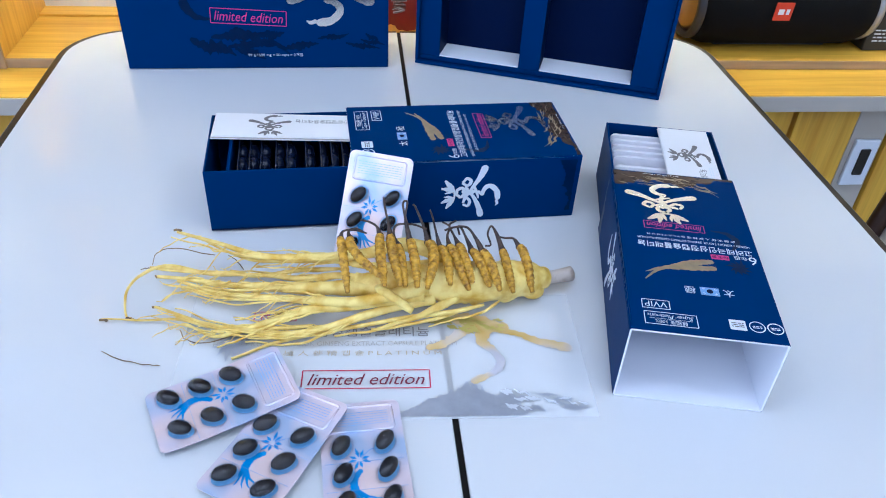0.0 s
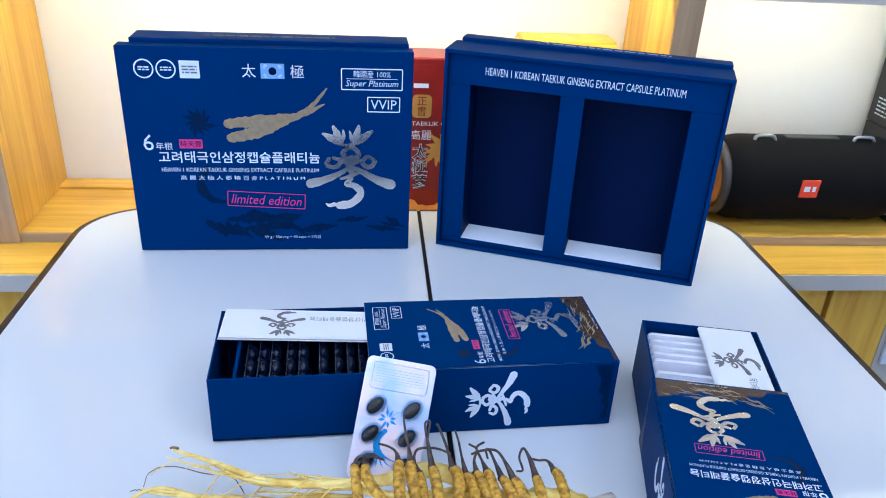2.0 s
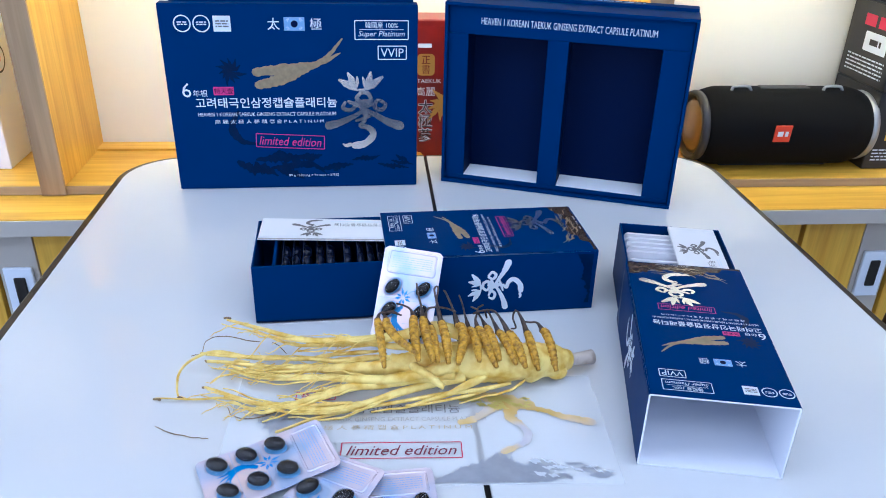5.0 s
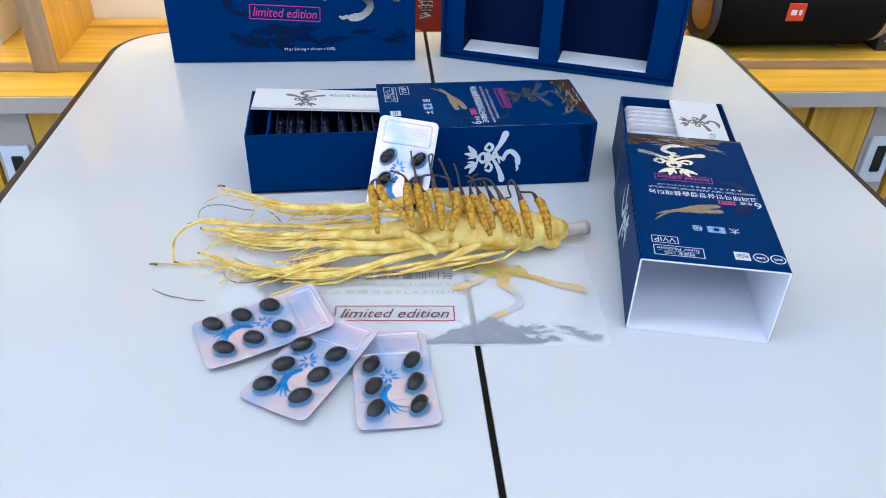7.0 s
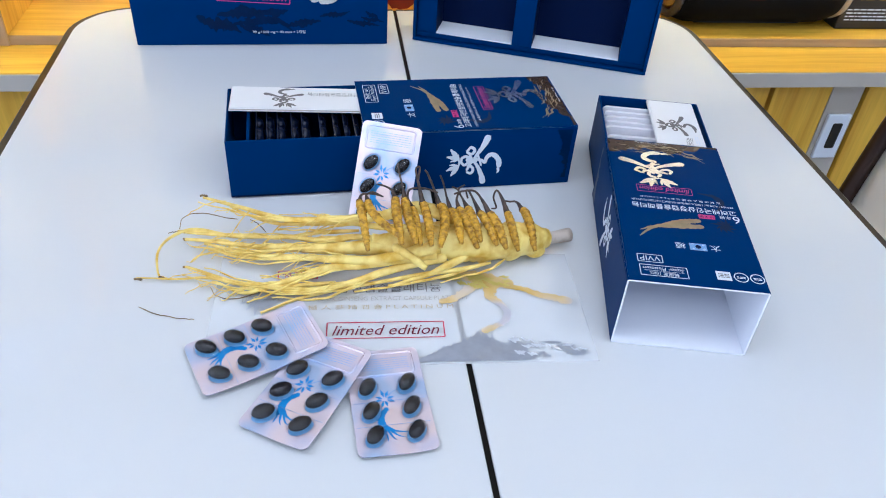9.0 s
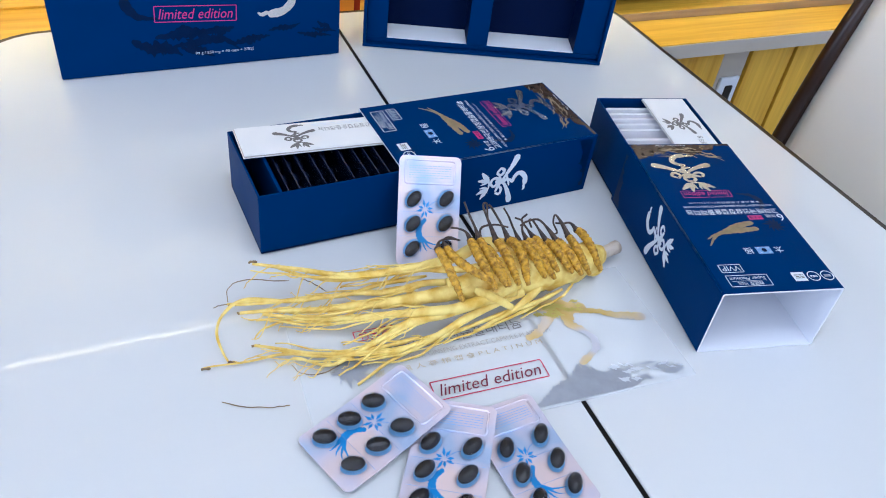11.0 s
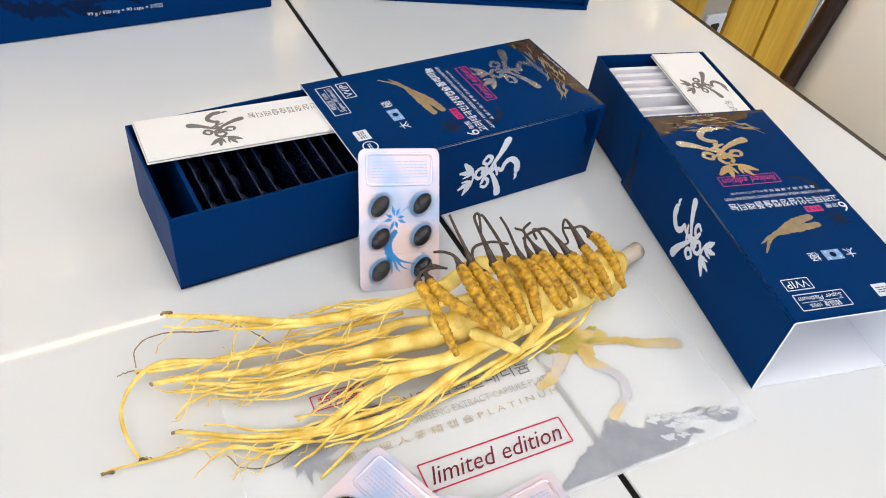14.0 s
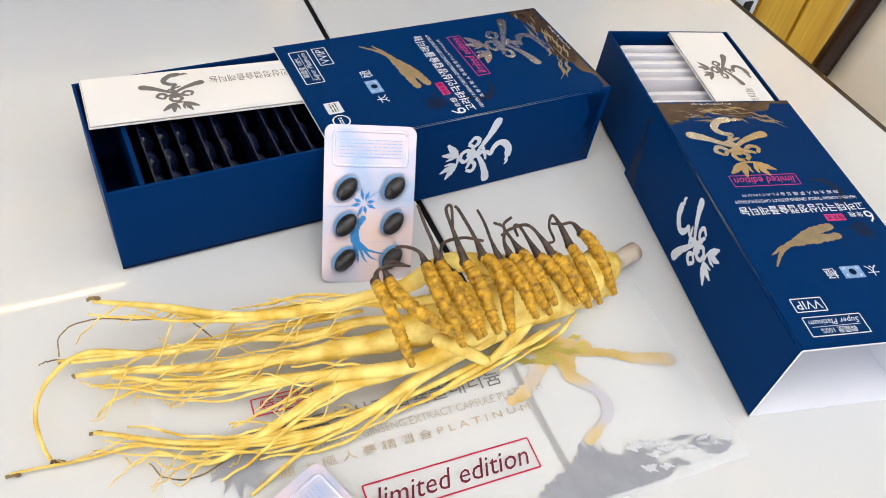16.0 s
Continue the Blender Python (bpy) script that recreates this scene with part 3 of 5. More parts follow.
# ceiling lights
for px, py in ((-1.1, -1.0), (0.1, -1.0), (1.3, -1.0), (-1.1, -2.3), (0.1, -2.3), (1.3, -2.3)):
    lamp = thing("ceiling_light", "square white flush ceiling light panel, switched on", "ceiling light", ROOM @ pose(px, py, CEIL_Z), "ceiling lights")
    part("frame", block(-0.31, 0.31, -0.31, 0.31, -0.018, -0.001, 0.003), GREY_METAL, lamp)
    part("diffuser", block(-0.29, 0.29, -0.29, 0.29, -0.022, -0.0185), PANEL, lamp, "glowing white diffuser")

# display shelf along the wall
DIVIDERS = (-1.376, -0.550, 0.307, 1.133)
THICK = 0.033
shelf = thing("display_shelf", "pale oak wall shelf with grey boards and upright dividers", "shelf", ROOM.copy())
part("base_board", block(X0 + 0.3, 2.0, FRONT_Y + 0.004, WALL_Y - 0.001, COUNTER_Z + 0.0005, SHELF_Z), OAK, shelf)
part("base_edge", block(X0 + 0.3, 2.0, FRONT_Y, FRONT_Y + 0.0035, COUNTER_Z + 0.0005, SHELF_Z, 0.0005), OAK_EDGE_X, shelf, "darker oak edge band")
part("back_ledge", block(X0 + 0.3, 2.0, WALL_Y - 0.035, WALL_Y - 0.0015, SHELF_Z + 0.0005, SHELF_Z + 0.004, 0.0005), OAK, shelf)
for x in DIVIDERS:
    part("divider", block(x, x + THICK, FRONT_Y + 0.001, WALL_Y - 0.001, SHELF_Z + 0.0005, 1.62, 0.0006), OAK_UP, shelf)
    part("divider_edge", block(x - 0.0005, x + THICK + 0.0005, FRONT_Y - 0.004, FRONT_Y + 0.0005, COUNTER_Z + 0.001, 1.62, 0.0006), OAK_EDGE, shelf, "grey-brown edge band")
for z in (0.250, 0.600, 0.950, 1.300, 1.590):
    for a, b in zip(DIVIDERS, DIVIDERS[1:]):
        board = block(a + THICK + 0.001, b - 0.001, FRONT_Y + 0.012, FRONT_Y + 0.024, z, z + 0.050, 0.0006)
        merge(board, block(a + THICK + 0.001, b - 0.001, FRONT_Y + 0.0235, WALL_Y - 0.001, z + 0.030, z + 0.050, 0.0006))
        part("board", board, GREY_BAND, shelf, "grey laminate board with a front lip")
        if z < 0.7:
            part("led_strip", block(a + THICK + 0.02, b - 0.02, FRONT_Y + 0.026, FRONT_Y + 0.050, z + 0.0240, z + 0.0295), STRIP if z < 0.3 else STRIP_DIM, shelf, "glowing warm light strip")

# counter with doors below the shelf
counter = thing("counter", "oak-topped counter with a grey edge below the shelves", "counter", ROOM.copy())
part("worktop", block(X0 + 0.3, 2.0, COUNTER_Y + 0.002, WALL_Y - 0.001, COUNTER_Z - 0.020, COUNTER_Z), OAK, counter)
part("edge_band", block(X0 + 0.3, 2.0, COUNTER_Y - 0.001, COUNTER_Y + 0.0015, COUNTER_Z - 0.024, COUNTER_Z - 0.001, 0.0005), GREY_BAND, counter, "grey laminate edge band")
part("carcass", block(X0 + 0.3, 2.0, 0.03, WALL_Y - 0.001, FLOOR_Z + 0.08, COUNTER_Z - 0.0205), GREY_BAND, counter)
part("plinth", block(X0 + 0.32, 1.98, 0.06, WALL_Y - 0.001, FLOOR_Z + 0.0005, FLOOR_Z + 0.0795), DARK_STEEL, counter)
DOOR_W = 0.258
x = X0 + 0.32 + 0.135
while x + DOOR_W < 1.99:
    for a, b in ((0.004, 0.100), (0.162, 0.258)):
        part("door_panel", block(x + a, min(x + b, x + DOOR_W - 0.004), 0.012, 0.0295, FLOOR_Z + 0.085, COUNTER_Z - 0.026, 0.001), OAK_UP, counter)
    part("door_stile", block(x + 0.104, x + 0.158, 0.016, 0.0295, FLOOR_Z + 0.085, COUNTER_Z - 0.026, 0.001), GREY_BAND, counter, "grey upright strip")
    grip = part("handle", block(x + 0.111, x + 0.151, 0.009, 0.0155, COUNTER_Z - 0.165, COUNTER_Z - 0.085, 0.002), PALE_INK, counter, "light grey recessed pull")
    part("handle_slot", block(x + 0.124, x + 0.140, 0.0075, 0.0095, COUNTER_Z - 0.145, COUNTER_Z - 0.100, 0.002), DARK_STEEL, grip, "dark finger slot")
    x += DOOR_W

# ---- things on the shelves ----
def carton(name, label, at, w, d, h, material, group=""):
    """A closed carton with its front on the negative y side, standing on its base."""
    ob = thing(name, label, "box", at, group)
    part("body", block(-w / 2, w / 2, 0, d, 0.0005, h - 0.0003, 0.0012), material, ob)
    flap = bmesh.new()
    merge(flap, block(-w / 2 + 0.001, w / 2 - 0.001, 0.002, d - 0.002, h - 0.0002, h + 0.0006, 0.0003))
    part("top_flap", flap, material, ob)
    return ob


def face(ob, w, h, material, at, name="printed_panel", label=""):
    """A thin printed panel on a face of a thing; prints go on it."""
    return part(name, plate(round_rect(w, h, 0.0006, 2), 0, 0.0002), material, ob, label, at=at)


FRONT = lambda w, h, y=-0.0001: Matrix.Translation((0, y, h)) @ pose(0, 0, 0, 90, 0, 0)

red = carton("gift_box", "upright dark red lacquered box with gold and black writing", ROOM @ pose(-0.002, 0.135, SHELF_Z), 0.17, 0.06, 0.226, RED_CARD)
panel = face(red, 0.166, 0.216, RED_CARD, FRONT(0.17, 0.110))
printed(panel, "emblem", plate(round_rect(0.026, 0.032, 0.006, 4), 0, 0), GOLD, 0.006, 0.052)
printed(panel, "emblem_writing", letters("正\n書", 0.026), RED_CARD, 0.006, 0.052, 0.0003)
printed(panel, "caption", letters("KOREAN TAEKUK GINSENG", 0.006, 0.12), CARD_WHITE, 0.012, 0.028)
printed(panel, "hanja", letters("高麗", 0.014), CARD_WHITE, 0.006, 0.012)
printed(panel, "hanja_outline", letters("太\n極\n蔘", 0.067, thick=0.035), CARD_WHITE, 0.006, -0.034)
printed(panel, "hanja", letters("太\n極\n蔘", 0.066), BLACK_INK, 0.006, -0.034, 0.0004)
printed(panel, "small_flag", plate(round_rect(0.02, 0.006, 0.001, 2), 0, 0), CARD_WHITE, 0.004, 0.080)
printed(panel, "gold_clouds", hills(0.15, 0.04, 5), GOLD, 0, -0.085)
printed(panel, "gold_leaf", leaf_picture(0.07, 8), GOLD, 0.035, -0.01)

yellow = carton("yellow_box", "bright yellow flat box standing against the wall", ROOM @ pose(0.205, 0.17, SHELF_Z), 0.130, 0.05, 0.247, YELLOW)
part("lid_lip", block(-0.067, 0.067, -0.002, 0.052, 0.234, 0.243, 0.002), YELLOW, yellow)

white_box = carton("white_box", "tall white carton with a round stamp on its side", ROOM @ pose(-0.693, 0.143, SHELF_Z), 0.15, 0.10, 0.26, CARD_WHITE)
panel = face(white_box, 0.146, 0.25, CARD_WHITE, FRONT(0.15, 0.13))
printed(panel, "round_stamp", disc(0.021, inner=0.0175), BLACK_INK, 0.045, 0.012)
mark = brush(bmesh.new(), [(-0.004, 0.008), (0.003, 0.002), (-0.002, -0.004), (-0.009, -0.008)], 0.005, 0.009, 0.004, 0.1, 4)
printed(panel, "stamp_mark", mark, ORANGE, 0.045, 0.012)
printed(panel, "small_writing", bars(0.05, 0.012, 2, seed=2), GREY_INK, 0.038, -0.098)
side = face(white_box, 0.096, 0.25, CARD_WHITE, Matrix.Translation((0.0751, 0.05, 0.13)) @ pose(0, 0, 0, 90, 0, 90))
printed(side, "round_stamp", disc(0.021, inner=0.018), BLACK_INK, -0.012, 0.028)
mark = brush(bmesh.new(), [(-0.004, 0.008), (0.003, 0.002), (-0.002, -0.004), (-0.009, -0.008)], 0.005, 0.009, 0.004, 0.1, 4)
printed(side, "stamp_mark", mark, ORANGE, -0.012, 0.028)

for k in range(3):
    dark = carton("black_box", "black carton with red and yellow writing, one of a stack", ROOM @ pose(0.788, 0.112, SHELF_Z + k * 0.1262), 0.15, 0.13, 0.125, BLACK_CARD, "stacked black boxes")
    panel = face(dark, 0.146, 0.12, BLACK_CARD, FRONT(0.15, 0.0625))
    printed(panel, "red_writing", bars(0.09, 0.03, 1, 0.8, k), RED_INK, -0.01, 0.030)
    printed(panel, "yellow_writing", bars(0.08, 0.025, 1, 0.8, k + 3), YELLOW, -0.01, -0.004)
    printed(panel, "small_writing", bars(0.11, 0.022, 4, 0.4, k + 5), PALE_INK, -0.01, -0.038)
    side = face(dark, 0.126, 0.12, BLACK_CARD, Matrix.Translation((-0.0751, 0.065, 0.0625)) @ pose(0, 0, 0, 90, 0, -90))
    printed(side, "red_writing", bars(0.07, 0.022, 1, 0.8, k + 8), RED_INK, 0.01, 0.034)
    printed(side, "white_label", plate(round_rect(0.06, 0.03, 0.002, 2), 0, 0), PALE_INK, 0.015, 0.002)
    printed(side, "small_writing", bars(0.10, 0.03, 5, 0.4, k + 9), PALE_INK, 0.0, -0.036)
    printed(side, "label_code", bars(0.03, 0.010, 1, 0.9, k + 1), BLACK_INK, 0.015, 0.002, 0.0003)

# goods on the upper shelves, seen only as reflections in the table
for px, z, w, h in ((-0.70, 0.650, 0.20, 0.16), (0.50, 1.000, 0.12, 0.12), (0.88, 1.000, 0.17, 0.16), (-0.33, 1.350, 0.30, 0.08)):
    carton("white_box", "plain white carton on an upper shelf", ROOM @ pose(px - 0.067, 0.13, z + 0.0005), w, 0.09, h, CARD_WHITE, "white cartons on upper shelves")


carton("orange_box", "flat orange carton on an upper shelf", ROOM @ pose(-0.89, 0.12, 1.0005), 0.14, 0.09, 0.085, ORANGE, "coloured cartons on upper shelves")
carton("cream_box", "flat cream carton on an upper shelf", ROOM @ pose(-0.70, 0.12, 1.0005), 0.22, 0.09, 0.085, LEATHER, "coloured cartons on upper shelves")


def lathe(profile, sides=40):
    """A body turned round the x axis from (x, r) pairs."""
    bm = bmesh.new()
    rings = [[bm.verts.new((x, r * math.cos(2 * math.pi * k / sides), r * math.sin(2 * math.pi * k / sides))) for k in range(sides)] for x, r in profile]
    for a, b in zip(rings, rings[1:]):
        for k in range(sides):
            bm.faces.new((a[k], a[(k + 1) % sides], b[(k + 1) % sides], b[k]))
    bm.faces.new(rings[0])
    bm.faces.new(rings[-1])
    return bm


speaker = thing("loudspeaker", "black fabric-covered cylindrical portable loudspeaker with an orange badge", "loudspeaker", ROOM @ pose(0.572, 0.150, SHELF_Z + 0.0630, 0, 0, 0))
R, L = 0.0620, 0.134
part("body", lathe([(-L + 0.008 * u, R * (0.86 + 0.14 * math.sin(min(1, u / 4) * math.pi / 2))) for u in range(0, 5)] + [(L - 0.008 * u, R * (0.86 + 0.14 * math.sin(min(1, u / 4) * math.pi / 2))) for u in range(4, -1, -1)]), MESH_CLOTH, speaker, smooth=True)
for s in (-1, 1):
    part("end_ring", lathe([(s * (L - 0.002), R * 0.885), (s * (L + 0.003), R * 0.90), (s * (L + 0.009), R * 0.87), (s * (L + 0.010), R * 0.78), (s * (L + 0.002), R * 0.74)]), GREY_METAL if s > 0 else RUBBER, speaker, "grey rubber end ring", smooth=True)
    part("end_cone", lathe([(s * (L + 0.001), R * 0.745), (s * (L + 0.007), R * 0.60), (s * (L + 0.009), R * 0.30), (s * (L + 0.0095), 0.002)]), BRASSY, speaker, "tan metal end cone", smooth=True)
    arch = spline([(s * 0.075 - 0.016, -0.012, R * 0.955), (s * 0.075 - 0.012, -0.012, R + 0.004), (s * 0.075 + 0.010, -0.012, R + 0.004), (s * 0.075 + 0.016, -0.012, R * 0.955)], 14)
    part("strap_loop", tube(arch, [0.0024] * 14, 8), GREY_METAL, speaker, "grey metal strap loop", smooth=True)
badge = part("badge", block(-0.0135, 0.0135, -0.0012, 0.0012, -0.0135, 0.0135, 0.001), ORANGE, speaker, "orange square badge", at=pose(-0.020, -R - 0.0004, 0.006, 4, 0, 0))
part("badge_mark", bars(0.017, 0.009, 1, 0.9, 3), CARD_WHITE, badge, at=pose(0, -0.0016, 0, 90, 0, 0))
part("button_strip", block(-0.04, 0.04, -0.008, 0.008, R * 0.965, R + 0.0012, 0.001), RUBBER, speaker)
part("foot", block(-0.09, 0.09, -0.016, 0.016, -R - 0.0008, -R + 0.004, 0.001), RUBBER, speaker)

# ---- table ----
table = thing("table", "white glossy glass-topped table with a black centre seam and bronze rim", "table", pose(0.0672, 0.6, 0, 0, 0, 0.9))
HALF, BACK, NEAR, RAD = 0.390, 0.354, -0.95, 0.078


def table_half(s, inset, z0, z1, bevel=0.0):
    r, w = RAD - inset, HALF - inset
    pts = [(s * 0.0020, NEAR + inset)]
    for i in range(11):
        a = radians(-90 + 9 * i)
        pts.append((s * (w - r + r * math.cos(a)), NEAR + inset + r + r * math.sin(a)))
    for i in range(11):
        a = radians(9 * i)
        pts.append((s * (w - r + r * math.cos(a)), BACK - inset - r + r * math.sin(a)))
    pts.append((s * 0.0020, BACK - inset))
    return plate(pts, z0, z1, bevel)


for s in (-1, 1):
    part("top_panel", table_half(s, 0.008, -0.0085, 0.0, 0.0012), WHITE_GLASS, table, "white back-painted glass panel")
    part("rim", table_half(s, 0.0, -0.030, -0.0012, 0.0015), BRONZE, table, "dark bronze rim")
part("seam_strip", block(-0.0018, 0.0018, NEAR + 0.006, BACK - 0.006, -0.028, -0.0012), BLACK_STRIP, table, "black seam strip")
part("under_frame", block(-0.30, 0.30, NEAR + 0.12, BACK - 0.10, -0.075, -0.0305, 0.003), DARK_STEEL, table)
for sx in (-1, 1):
    for y in (NEAR + 0.14, BACK - 0.14):
        part("leg", tube([(sx * 0.27, y, -0.0755), (sx * 0.29, y, FLOOR_Z + 0.001)], [0.022, 0.016], 16), DARK_STEEL, table, smooth=True)

# ---- chair beside the table ----
chair = thing("chair", "cream leatherette chair with a dark brown wooden frame", "chair", pose(0.588, 0.504, FLOOR_Z, 0, 0, 0))
back = bmesh.new()
rows = []
for i in range(17):
    z = 0.46 + 0.50 * i / 16
    lean = 0.016 + 0.080 * (i / 16) ** 1.5
    rows.append([back.verts.new((lean + 0.018 * (2 * j / 16 - 1) ** 2, -0.205 + 0.41 * j / 16, z)) for j in range(17)])
for a, b in zip(rows, rows[1:]):
    for j in range(16):
        back.faces.new((a[j], a[j + 1], b[j + 1], b[j]))
up = bmesh.ops.extrude_face_region(back, geom=back.faces[:])
bmesh.ops.translate(back, vec=(0.028, 0, 0), verts=[v for v in up["geom"] if isinstance(v, bmesh.types.BMVert)])
part("backrest", back, LEATHER, chair, smooth=True)
part("seat", block(-0.38, 0.03, -0.21, 0.21, 0.395, 0.455, 0.02, 4), LEATHER, chair, smooth=True)
for s in (-1, 1):
    post = spline([(0.055, s * 0.214, 0.001), (0.02, s * 0.214, 0.40), (0.042, s * 0.214, 0.60), (0.078, s * 0.214, 0.80), (0.140, s * 0.214, 0.98)], 20)
    part("back_post", tube(post, [0.0115] * 20, 12), DARK_WOOD, chair, "dark brown curved post", smooth=True)
    part("front_leg", tube([(-0.34, s * 0.18, 0.394), (-0.35, s * 0.18, 0.001)], [0.018, 0.014], 12), DARK_WOOD, chair, smooth=True)
part("top_rail", tube(spline([(0.140, -0.214, 0.975), (0.122, 0, 0.985), (0.140, 0.214, 0.975)], 12), [0.016] * 12, 12), DARK_WOOD, chair, smooth=True)

# ---- large boxes at the back of the table ----
A_ROT = math.degrees(math.atan2(0.842 - 0.831, 0.045 + 0.238))
PW, PH = 0.2845, 0.2175
gift = thing("gift_box", "large navy gift box standing closed with silver lettering", "box", pose((-0.238 + 0.045) / 2, (0.831 + 0.842) / 2, 0.0, 0, 0, A_ROT))
part("lid", block(-PW / 2, PW / 2, 0.0, 0.017, 0.0004, PH, 0.0010), NAVY, gift)
part("base", block(-PW / 2 + 0.010, PW / 2 - 0.004, 0.0172, 0.052, 0.0004, PH + 0.004, 0.0010), NAVY, gift)
panel = face(gift, PW - 0.002, PH - 0.002, NAVY, FRONT(PW, PH / 2, -0.0001))
art(panel, PW - 0.002, PH - 0.002, False, SILVER)
top = face(gift, PW * 0.9, 0.030, NAVY, pose(0, 0.035, PH + 0.0041))
printed(top, "gold_writing", bars(0.13, 0.007, 1, 0.7, 3), BROWN_FOIL, 0, 0)

Q_ROT = math.degrees(math.atan2(0.762 - 0.855, 0.341 - 0.077))
QW, QH, QD = 0.2800, 0.2195, 0.046
open_box = thing("open_gift_box", "empty navy gift box standing on edge with two wells facing out", "box", pose((0.341 + 0.077) / 2, (0.762 + 0.855) / 2, 0.0, 0, 0, Q_ROT))
wall = 0.0035
part("bottom_wall", block(-QW / 2, QW / 2, 0, QD, 0.0004, 0.0004 + wall, 0.0006), NAVY, open_box)
part("top_wall", block(-QW / 2, QW / 2, 0, QD, QH - wall, QH, 0.0006), NAVY, open_box)
for s in (-1, 1):
    part("side_wall", block(min(s * QW / 2, s * (QW / 2 - wall)), max(s * QW / 2, s * (QW / 2 - wall)), 0.0002, QD, 0.0044, QH - wall - 0.0003, 0.0006), NAVY, open_box)
# back wall and wells carry their shade in the darker navy
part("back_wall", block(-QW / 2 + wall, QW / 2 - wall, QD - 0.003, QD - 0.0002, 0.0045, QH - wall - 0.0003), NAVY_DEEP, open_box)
# raised insert with two wells
IY, IB = 0.006, 0.0025
LW, RW = (-0.1128, -0.0202), (0.0036, 0.1064)
WZ0, WZ1 = 0.010, 0.184
part("insert_band", block(-QW / 2 + wall + 0.0003, QW / 2 - wall - 0.0003, IY, IY + IB, WZ1, QH - wall - 0.0008, 0.0005), NAVY, open_box)
part("insert_sill", block(-QW / 2 + wall + 0.0003, QW / 2 - wall - 0.0003, IY, IY + IB, 0.0048, WZ0, 0.0005), NAVY, open_box)
for a, b in ((-QW / 2 + wall + 0.0003, LW[0]), (LW[1], RW[0]), (RW[1], QW / 2 - wall - 0.0003)):
    part("insert_strip", block(a, b, IY + 0.0001, IY + IB, WZ0 + 0.0002, WZ1 - 0.0002, 0.0005), NAVY, open_box)
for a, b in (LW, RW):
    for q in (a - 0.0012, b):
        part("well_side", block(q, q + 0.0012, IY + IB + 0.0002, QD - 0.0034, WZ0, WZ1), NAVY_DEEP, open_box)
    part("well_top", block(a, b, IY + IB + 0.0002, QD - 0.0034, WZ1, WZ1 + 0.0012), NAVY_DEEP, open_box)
    part("well_floor", block(a + 0.0002, b - 0.0002, IY + 0.0002, QD - 0.0034, WZ0 + 0.0004, WZ0 + 0.0018, 0.0003), CARD_WHITE, open_box, "white card floor of a well")
band = face(open_box, QW - 0.02, 0.026, NAVY, FRONT(QW, 0.200, IY - 0.0001))
printed(band, "title_line", letters("HEAVEN 1 KOREAN TAEKUK GINSENG EXTRACT CAPSULE PLATINUM", 0.0078, 0.196), PALE_INK, 0.0, 0.0)
part("rear_lid", block(-QW / 2 + 0.006, QW / 2 - 0.001, QD + 0.0003, QD + 0.020, 0.0004, QH + 0.0035, 0.0008), NAVY, open_box)
top = face(open_box, QW * 0.8, 0.016, NAVY, pose(0, QD + 0.0102, QH + 0.0036))
printed(top, "writing", bars(0.12, 0.006, 1, 0.7, 6), BLUE_INK, 0.02, 0)
printed(top, "round_seal", disc(0.006, inner=0.005), BLUE_INK, -0.05, 0)

# ---- capsule boxes: a sleeve and a tray that slides in it ----
SL, SW, SH = 0.187, 0.0960, 0.0600


